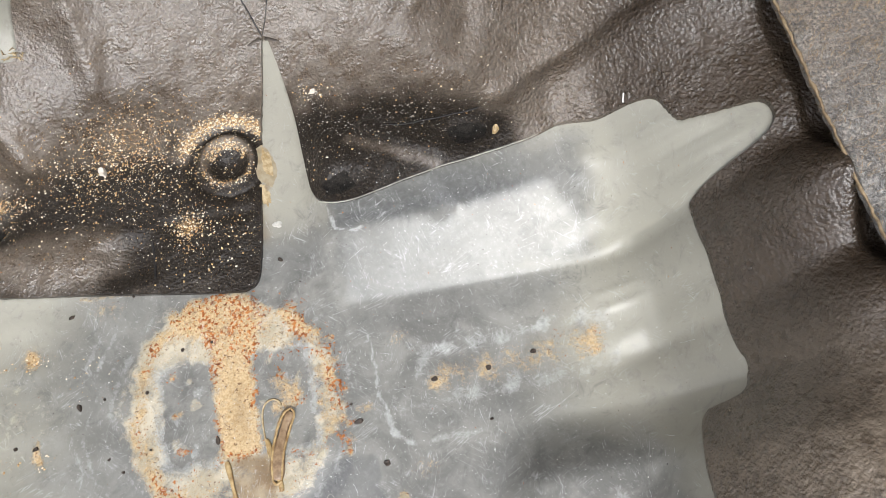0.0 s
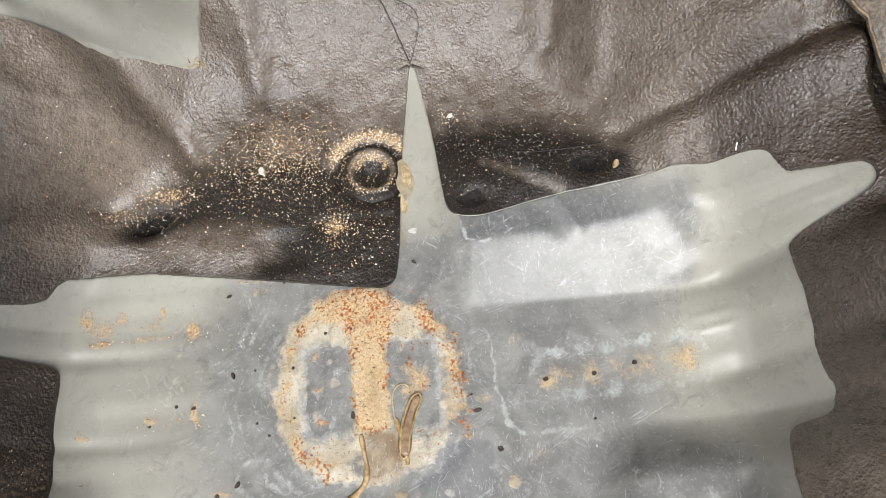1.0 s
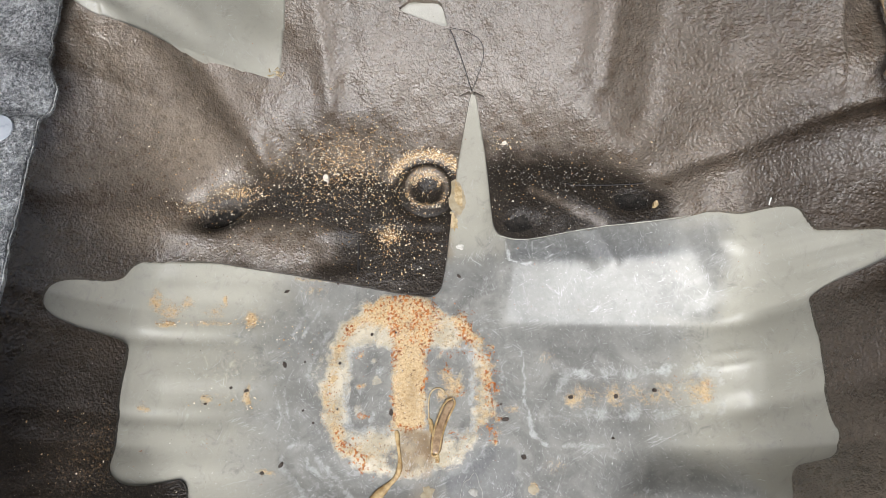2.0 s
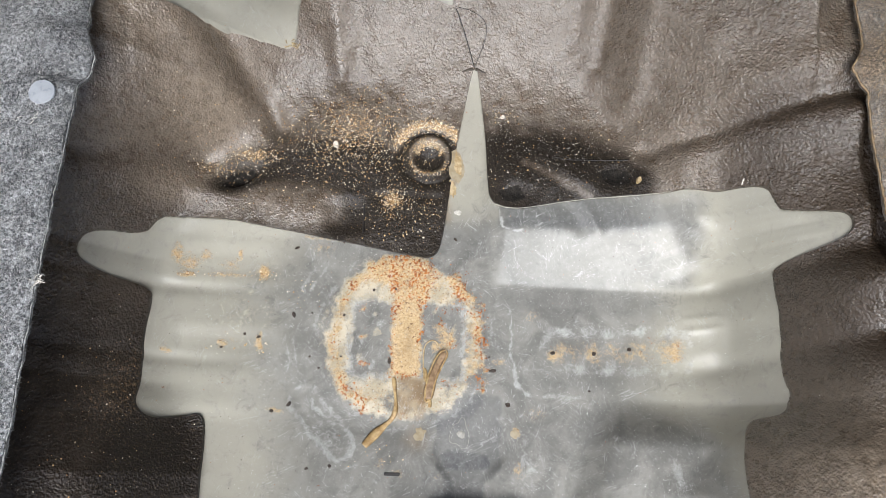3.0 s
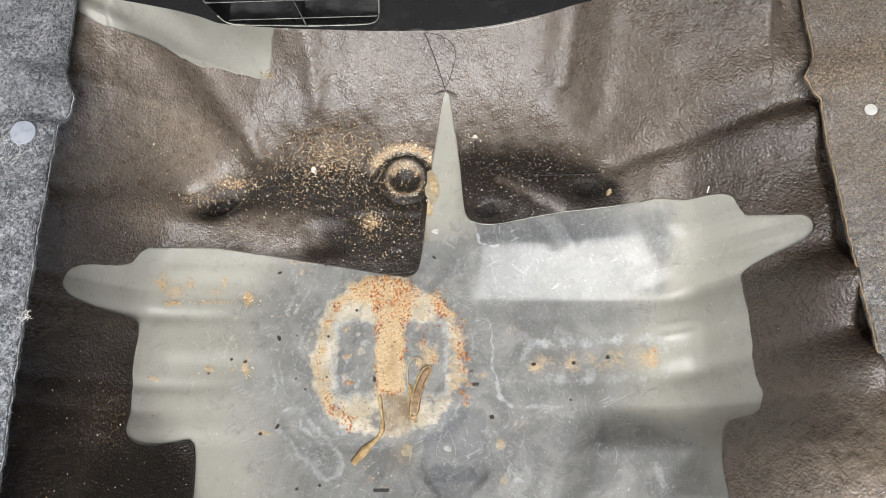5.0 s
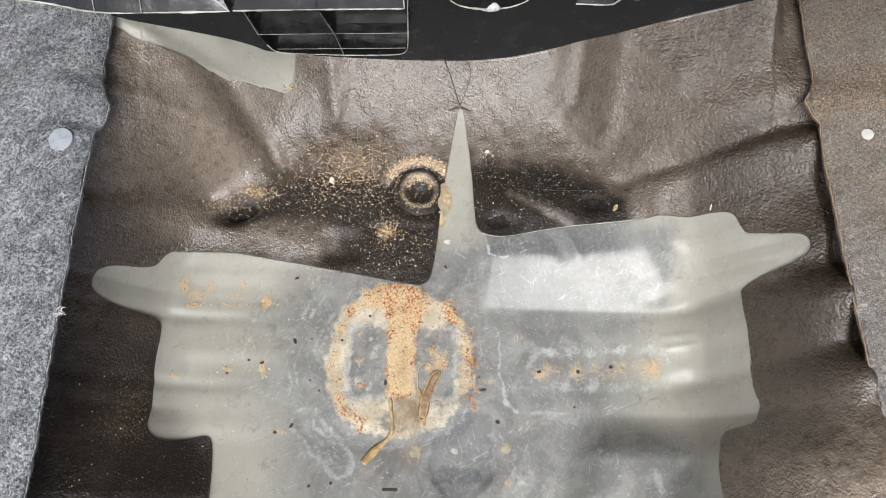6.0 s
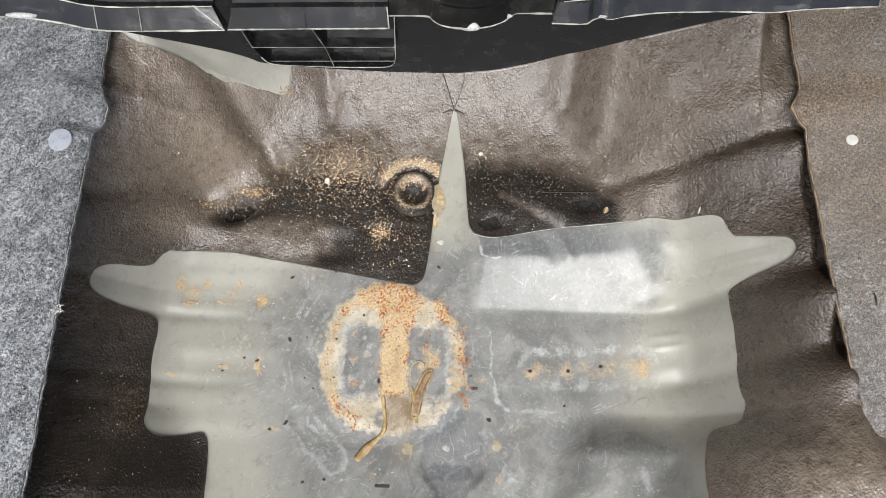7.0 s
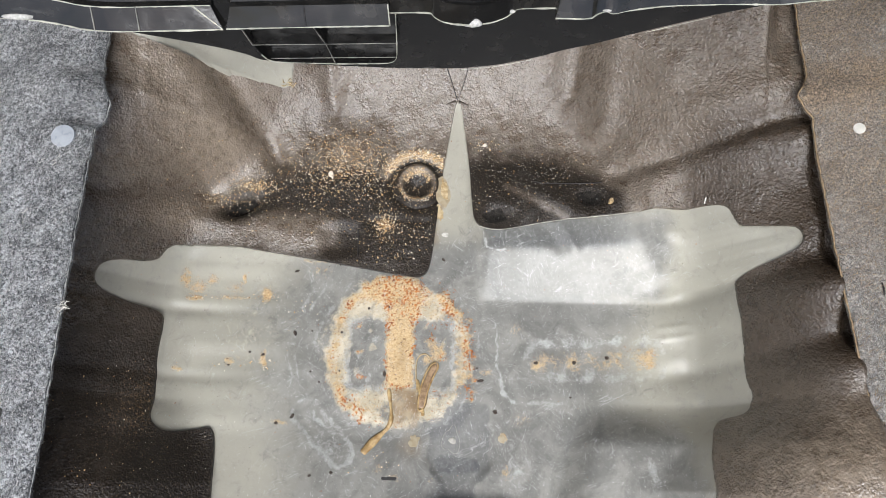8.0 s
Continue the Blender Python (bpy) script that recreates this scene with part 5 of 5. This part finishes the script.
def chip(name, x, y, long, wide, high, turn, surface, material, label, category, group=""):
    """A small broken flake with an uneven outline, lying flat."""
    q = random.Random(int(abs(x * 9173 + y * 5119) * 1000))
    bm = bmesh.new()
    n = 9
    low, up = [], []
    for i in range(n):
        a, r = 6.283 * i / n, q.uniform(0.75, 1.1)
        u, v = math.cos(a) * long / 2 * r, math.sin(a) * wide / 2 * r
        low.append(bm.verts.new((u, v, 0)))
        up.append(bm.verts.new((u * 0.72, v * 0.72, high * q.uniform(0.75, 1.1))))
    bm.faces.new(list(reversed(low)))
    bm.faces.new(up)
    for i in range(n):
        bm.faces.new((low[i], low[(i + 1) % n], up[(i + 1) % n], up[i]))
    z = float(surface(np.array([x]), np.array([y]))[0])
    ob = part(name, bm, material)
    ob.matrix_basis = pose(x, y, z - 0.0002, 0, 0, turn)
    return tagged(ob, label, category, group)


chip("stone", -0.229, 0.279, 0.0095, 0.0065, 0.004, -65, mat_top, STONE, "small cream-white stone chip lying on the mat", "stone")
chip("stone", -0.0585, 0.3165, 0.006, 0.0045, 0.003, 20, mat_top, STONE, "tiny white stone beside the slit in the mat", "stone")
chip("stone", 0.0735, 0.2415, 0.008, 0.006, 0.004, 60, mat_top, GLUE, "tan crumb at the dent in the mat", "stone")
CHIPS = [(-0.2578, 0.1018, 9, 5, 110), (-0.2549, 0.0156, 8, 5, 60), (-0.2706, 0.0090, 6, 5, 0), (-0.0619, 0.0551, 10, 5, 5), (-0.0660, 0.0680, 4, 3, 0), (-0.0472, 0.0236, 7, 6, -30), (-0.0044, 0.0747, 7, 5, 0), (0.0356, 0.0758, 6, 6, 40), (0.0698, 0.0813, 6, 6, 10),
         (-0.1809, 0.1292, 4, 4, 0), (-0.1595, 0.1310, 3, 3, 0), (-0.2084, 0.1032, 4, 4, 0), (-0.1621, 0.0604, 5, 9, 5), (-0.2400, 0.1044, 3, 3, 0), (-0.3038, 0.0810, 4, 4, 0), (-0.2902, 0.0785, 7, 4, 20), (-0.3253, 0.0671, 4, 3, 0), (-0.2391, 0.0619, 4, 3, 40),
         (-0.2296, 0.0512, 4, 3, 0), (-0.2087, 0.0626, 3, 3, 0), (-0.2108, -0.0388, 5, 4, 0), (-0.2319, -0.0420, 5, 4, 30), (-0.1028, 0.1846, 6, 4, -30), (-0.2603, 0.1690, 7, 4, 25), (-0.2140, 0.1765, 3, 3, 0), (0.0305, 0.0395, 4, 3, 0)]
for x, y, long, wide, turn in CHIPS:
    chip("dirt_flake", x, y, long / 1250, wide / 1250, 0.0014, turn, pan, BLACK_GRIT, "small black flake of dirt on the bare steel", "dirt flake", "black flakes on the steel")


def lay(line, surface, lift, steps=10):
    """Points along a line of corners, smoothed, on a surface."""
    p = np.array(line, float)
    for _ in range(3):
        q = np.empty((2 * len(p) - 2, 2))
        q[0::2], q[1::2] = 0.75 * p[:-1] + 0.25 * p[1:], 0.25 * p[:-1] + 0.75 * p[1:]
        p = np.concatenate([p[:1], q, p[-1:]])
    return [(x, y, z + lift) for (x, y), z in zip(p, surface(p[:, 0], p[:, 1]))]


strip = new("sealer_strip")
tagged(strip, "brittle yellow-brown sealer strip peeling off the steel", "sealer strip")
part("bead", tube(lay([(-0.1567, 0.0450), (-0.1545, 0.030), (-0.1525, 0.016), (-0.1555, 0.006), (-0.1640, -0.0015), (-0.1730, -0.0105), (-0.1805, -0.0195)], pan, 0.0012), lambda t: 0.0019 + 0.0062 * max(0, t - 0.45) + 0.0006 * math.sin(19 * t), 0.4), SEALER, strip, smooth=True)
part("bead", tube(lay([(-0.128, 0.055), (-0.1245, 0.042), (-0.122, 0.028), (-0.121, 0.018)], pan, 0.001), 0.0019, 0.5), SEALER, strip, smooth=True)
strip = new("sealer_strip")
tagged(strip, "curled loose tongue of yellow-brown sealer", "sealer strip")
part("bead", tube(lay([(-0.1232, 0.0260), (-0.1220, 0.0380), (-0.1185, 0.0500), (-0.1140, 0.0620), (-0.1085, 0.0705)], pan, 0.0022), lambda t: 0.0042 + 0.0012 * math.sin(7 * t) - 0.0012 * (t > 0.9), 0.30), TONGUE, strip, "brown translucent middle", smooth=True)
part("lip", tube(lay([(-0.1202, 0.0255), (-0.1180, 0.0380), (-0.1145, 0.0500), (-0.1095, 0.0610), (-0.1055, 0.0690), (-0.1080, 0.0728)], pan, 0.0030), 0.0009, 0.8), SEALER, strip, smooth=True)
part("lip", tube(lay([(-0.1262, 0.0255), (-0.1256, 0.0390), (-0.1225, 0.0520), (-0.1180, 0.0640), (-0.1130, 0.0715), (-0.1085, 0.0728)], pan, 0.0030), 0.0010, 0.8), SEALER, strip, smooth=True)
part("lip", tube(lay([(-0.1262, 0.0260), (-0.1245, 0.0225), (-0.1205, 0.0255)], pan, 0.0016), 0.0010, 0.8), SEALER, strip, smooth=True)
strip = new("sealer_strip")
tagged(strip, "thin looping thread of pale sealer on the steel", "sealer strip")
part("bead", tube(lay([(-0.1275, 0.0420), (-0.1290, 0.0560), (-0.1296, 0.0700), (-0.1275, 0.0790), (-0.1215, 0.0825), (-0.1160, 0.0800), (-0.1150, 0.0760)], pan, 0.0006), 0.0007, 0.6, 6), GLUE, strip, smooth=True)

# marks in the mat: knife cuts, the torn lips at the slit's tip, a burr on the edge
for line, wide in (([(-0.1965, 0.217), (-0.1955, 0.203), (-0.1952, 0.186)], 0.0012), ([(-0.008, 0.2665), (0.03, 0.2645), (0.066, 0.2655)], 0.0008), ([(-0.0905, 0.364), (-0.0985, 0.386), (-0.1085, 0.408), (-0.1125, 0.4145)], 0.0006),
                   ([(-0.0905, 0.364), (-0.0835, 0.38), (-0.079, 0.394), (-0.0815, 0.405), (-0.092, 0.4115), (-0.1125, 0.4155)], 0.0004)):
    part("knife_cut", tube(lay(line, mat_top, 0.0003), wide, 0.5, 6), CUT, floor_mat, "thin dark knife cut", smooth=True)
for sx in (-1, 1):
    part("torn_lip", tube(lay([(-0.0905 + sx * 0.0015, 0.3625), (-0.0905 + sx * 0.006, 0.3618), (-0.0905 + sx * 0.0125, 0.3592)], mat_top, 0.0002), lambda t: 0.0016 * (1 - t) + 0.0006, 0.4), LIP, floor_mat, "dark torn lip at the tip of the slit", smooth=True)
part("cut_rim", tube(lay([(-0.066, 0.2190), (-0.050, 0.2110), (0.013, 0.2222), (0.060, 0.2258), (0.110, 0.2297)], mat_top, -0.0016), 0.0005, 1.0, 6), FLASH, floor_mat, "pale sliver along the cut edge", smooth=True)
part("burr", tube(lay([(0.1580, 0.2262), (0.1583, 0.2285), (0.1592, 0.2318)], mat_top, 0.0008), 0.0006, 1.0, 6), PALE_GRIT, floor_mat, "pale burr on the cut edge")
q = random.Random(8)
for _ in range(14):
    x, y = -0.274 + q.gauss(0, 0.0035), 0.3672 + q.gauss(0, 0.002)
    z = float(mat_top(np.array([x]), np.array([y]))[0])
    part("frayed_tuft", tube([(x, y, z), (x + q.uniform(-0.002, 0.002), y + q.uniform(-0.002, 0.002), z + 0.002), (x + q.uniform(-0.004, 0.004), y + q.uniform(-0.004, 0.004), z + 0.003)], 0.0006, 1, 5), GLUE, floor_mat, "frayed yellow tuft")

# marks on the steel
floor = bpy.data.objects["floor"]
part("slot", block(-0.1605, -0.0455, float(pan(np.array([-0.153]), np.array([-0.044]))[0]) - 0.002, -0.1455, -0.0420, float(pan(np.array([-0.153]), np.array([-0.044]))[0]) + 0.0004, 0.0004), CUT, floor, "narrow black slot")
ring = []
for i in range(49):
    a = 6.2832 * i / 48
    r = 0.0088 + 0.0012 * math.sin(3 * a + 0.4) + 0.0007 * math.sin(5 * a)
    ring.append((-0.0915 + r * math.sin(a) * (1 - 0.25 * math.cos(a)), -0.0045 + 1.45 * r * math.cos(a)))
rz = pan(np.array([p[0] for p in ring]), np.array([p[1] for p in ring]))
part("chalk_ring", tube([(x, y, z + 0.0001) for (x, y), z in zip(ring, rz)], 0.00020, 0.4, 6, 0.0), SPOT, floor, "thin white drip outline", smooth=True)

# clips in the carpet
flaps = [o for o in scene.objects if o.name.startswith("carpet_flap")]


def clip(parent, x, y, z, r, material, label, lean=(0, 0)):
    bm = bmesh.new()
    bmesh.ops.create_cone(bm, cap_ends=True, segments=28, radius1=r, radius2=r * 0.95, depth=0.0007)
    ob = part("clip", bm, material, parent, label, smooth=False)
    ob.matrix_basis = pose(x, y, z, *lean)
    return ob


def on(liftf, edge, x, y):
    x, y = np.array([x]), np.array([y])
    return float(liftf(x, y, np.abs(x - edge(y)))[0])


clip(flaps[0], -0.4392, 0.2410, on(left_lift, left_edge, -0.4392, 0.2410) + 0.0006, 0.0107, CLIP, "smooth grey plastic clip")
clip(flaps[1], 0.2655, 0.2628, on(right_lift, right_edge, 0.2655, 0.2628) + 0.001, 0.0052, CLIP_WHITE, "white plastic clip", (0, -10))
clip(flaps[0], -0.4545, 0.002, on(left_lift, left_edge, -0.4545, 0.002) + 0.0004, 0.008, BRACKET, "black plastic clip")

# seat bracket at the near end of the recess
bracket = new("seat_bracket")
tagged(bracket, "black steel seat bracket with chalky worn pads", "bracket")
part("plate", block(-0.119, -0.110, 0.020, -0.034, -0.0672, 0.034, 0.002), BRACKET, bracket)
part("pad", block(-0.112, -0.105, 0.033, -0.088, -0.0685, 0.040, 0.003), PAD, bracket, "chalky pale pad")
part("pad", block(-0.070, -0.105, 0.033, -0.046, -0.0685, 0.038, 0.003), PAD, bracket, "chalky pale pad")


def scratches(count, seed):
    """Fine pale scratches: short curved threads lying on the steel."""
    q = random.Random(seed)
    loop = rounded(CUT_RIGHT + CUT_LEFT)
    v, f = [], []
    while len(f) < count * 5:
        x, y = (q.gauss(-0.06, 0.13), q.gauss(0.10, 0.07)) if q.random() < 0.7 else (q.uniform(-0.38, 0.17), q.uniform(-0.06, 0.2))
        if q.random() < 0.3:
            cx, cy, sx, sy = q.choice(((-0.33, 0.095, 0.022, 0.010), (-0.03, 0.055, 0.018, 0.02), (0.06, -0.03, 0.04, 0.015), (-0.05, 0.20, 0.010, 0.010), (0.03, 0.212, 0.015, 0.006), (-0.24, 0.10, 0.02, 0.04), (-0.22, 0.0, 0.03, 0.03)))
            x, y = q.gauss(cx, sx), q.gauss(cy, sy)
        a, long, bend, wide = q.uniform(0, 6.283), q.uniform(0.0015, 0.007) * (2.6 if q.random() < 0.10 else 1), q.gauss(0, 22), q.uniform(0.00005, 0.00012)
        line = []
        for i in range(6):
            line.append((x, y))
            x, y, a = x + math.cos(a) * long / 5, y + math.sin(a) * long / 5, a + bend * long / 5
        pts = np.array(line)
        if away(pts, loop)[0].max() > -0.003 or (x > -0.04 and 0.136 < y < 0.2 and q.random() < 0.75):
            continue
        z = pan(pts[:, 0], pts[:, 1]) + 0.0002
        n0 = len(v)
        for i, (px, py) in enumerate(line):
            dx, dy = math.sin(a - bend * long * (5 - i) / 5), -math.cos(a - bend * long * (5 - i) / 5)
            w = wide * (1 - 0.7 * abs(i / 2.5 - 1))
            v += [(px - dx * w, py - dy * w, z[i]), (px + dx * w, py + dy * w, z[i])]
        f += [(n0 + 2 * i, n0 + 2 * i + 1, n0 + 2 * i + 3, n0 + 2 * i + 2) for i in range(5)]
    ob = link_mesh("scratch_haze", v, f, CHALK, parent=floor, label="fine pale scratches")
    return tagged(ob, kind="stuff")


scratches(300, 3)


def patch(name, cx, cy, rx, ry, turn, surface, material, parent, label, ragged=0.2, lift=0.0004, seed=1):
    """A thin uneven-edged film that follows a surface."""
    q = random.Random(seed)
    c, sn = math.cos(math.radians(turn)), math.sin(math.radians(turn))
    edge = [1 + ragged * q.uniform(-1, 1) for _ in range(36)]
    edge = [(edge[i - 1] + edge[i] + edge[(i + 1) % 36]) / 3 for i in range(36)]
    uv = [(0.0, 0.0)] + [(k / 6 * edge[i] * rx * math.cos(i * math.pi / 18), k / 6 * edge[i] * ry * math.sin(i * math.pi / 18)) for k in range(1, 7) for i in range(36)]
    xy = np.array([(cx + u * c - v * sn, cy + u * sn + v * c) for u, v in uv])
    fade = np.array([1.0] + [1.0 - (k / 6) ** 4 for k in range(1, 7) for i in range(36)])
    z = surface(xy[:, 0], xy[:, 1]) + lift * fade - 0.0002 * (1 - fade)
    f = [(0, 1 + i, 1 + (i + 1) % 36) for i in range(36)]
    f += [(1 + 36 * k + i, 1 + 36 * (k + 1) + i, 1 + 36 * (k + 1) + (i + 1) % 36, 1 + 36 * k + (i + 1) % 36) for k in range(5) for i in range(36)]
    return link_mesh(name, np.column_stack([xy, z]), f, material, parent=parent, label=label)


# black films over three dents, painting in the darkness of holes
patch("dark_hole_film", 0.0525, 0.2465, 0.0165, 0.0105, -8, mat_top, HOLE_BLACK, floor_mat, "dark film for an oval hole in the mat", 0.12, 0.0004, 2)
patch("dark_hole_film", -0.324, 0.2385, 0.019, 0.0085, 30, mat_top, HOLE_BLACK, floor_mat, "dark film for a torn hollow", 0.45, 0.0004, 3)
patch("dark_hole_film", -0.048, 0.2275, 0.014, 0.009, 0, mat_top, HOLE_BLACK, floor_mat, "dark film for a dent at the corner", 0.3, 0.0004, 4)
patch("glue_smear", -0.1040, 0.262, 0.0085, 0.0200, 8, pan, TAN_FILM, floor, "thin tan glue stain", 0.2, 0.0003, 9)
patch("glue_smear", -0.1035, 0.264, 0.0045, 0.0140, 8, pan, GLUE, floor, "dried tan glue smear", 0.35, 0.0006, 5)
patch("glue_smear", -0.1075, 0.238, 0.0036, 0.010, 10, pan, GLUE, floor, "dried tan glue smear", 0.5, 0.0004, 6)
patch("glue_smear", -0.101, 0.213, 0.0045, 0.0035, 0, pan, PAD, floor, "dull pale spot", 0.4, 0.0003, 7)

crumbs = np.concatenate([heap(90, -0.289, 0.1405, 0.006, 0.0028), heap(70, -0.33, 0.139, 0.022, 0.0012), heap(40, -0.368, 0.1385, 0.006, 0.0012), heap(25, -0.285, 0.067, 0.003, 0.005), heap(30, -0.32, 0.07, 0.016, 0.005), heap(40, -0.255, 0.125, 0.012, 0.008), heap(30, -0.165, -0.03, 0.02, 0.006)])
scatter("rust_crumb_dust", crumbs, sizes_for(crumbs, 0.0005, 0.0030), pan, SAND, "golden rust crumbs caught in the pressings", 0.5)


def lint(x, y, z, size, count, seed, label):
    """A wisp of loose threads."""
    q = random.Random(seed)
    v, f = [], []
    for _ in range(count):
        a, bend, long = q.uniform(0, 6.283), q.uniform(-300, 300), q.uniform(0.4, 1.0) * size
        px, py, pz = x + q.gauss(0, size / 5), y + q.gauss(0, size / 5), z + q.uniform(0.0, 0.001)
        n0 = len(v)
        for i in range(6):
            w = 0.00022
            v += [(px - w, py + w, pz), (px + w, py - w, pz), (px, py, pz + 2 * w)]
            px, py, pz, a = px + math.cos(a) * long / 5, py + math.sin(a) * long / 5, pz + q.uniform(-0.0003, 0.0006), a + bend * long / 5
        f += [(n0 + 3 * i + j, n0 + 3 * i + (j + 1) % 3, n0 + 3 * i + 3 + (j + 1) % 3, n0 + 3 * i + 3 + j) for i in range(5) for j in range(3)]
    return tagged(link_mesh("lint", v, f, PALE_GRIT, smooth=False), label, "lint")


for x, y, size, count, label in ((-0.4393, 0.2165, 0.006, 5, "small white lint wisp on the grey felt"), (-0.453, 0.2150, 0.005, 4, "small white lint wisp on the grey felt"), (-0.4591, 0.1671, 0.012, 2, "single pale thread on the grey felt"), (-0.4115, 0.0870, 0.007, 16, "white tuft caught on the torn felt edge")):
    lint(x, y, on(left_lift, left_edge, x, y) + 0.0012, size, count, int(abs(x * 1e4)), label)
mark = [(0.2625, 0.1205, on(right_lift, right_edge, 0.2625, 0.1205) + 0.0009), (0.2632, 0.1150, on(right_lift, right_edge, 0.2632, 0.1150) + 0.0011), (0.2628, 0.1095, on(right_lift, right_edge, 0.2628, 0.1095) + 0.0009)]
part("puncture", tube(mark, 0.0011, 0.6, 6), BRACKET, flaps[1], "small dark puncture", smooth=True)
patch("weld_spot", -0.0905, -0.0055, 0.0042, 0.0040, 0, pan, SPOT, floor, "dull pale weld spot", 0.3, 0.0004, 11)
patch("stain_spot", -0.0400, -0.0030, 0.0052, 0.0048, 0, pan, TAN_FILM, floor, "tan rust stain", 0.3, 0.0003, 12)
patch("stain_spot", -0.1290, -0.0060, 0.0060, 0.0070, 0, pan, TAN_FILM, floor, "tan rust stain", 0.5, 0.0003, 13)
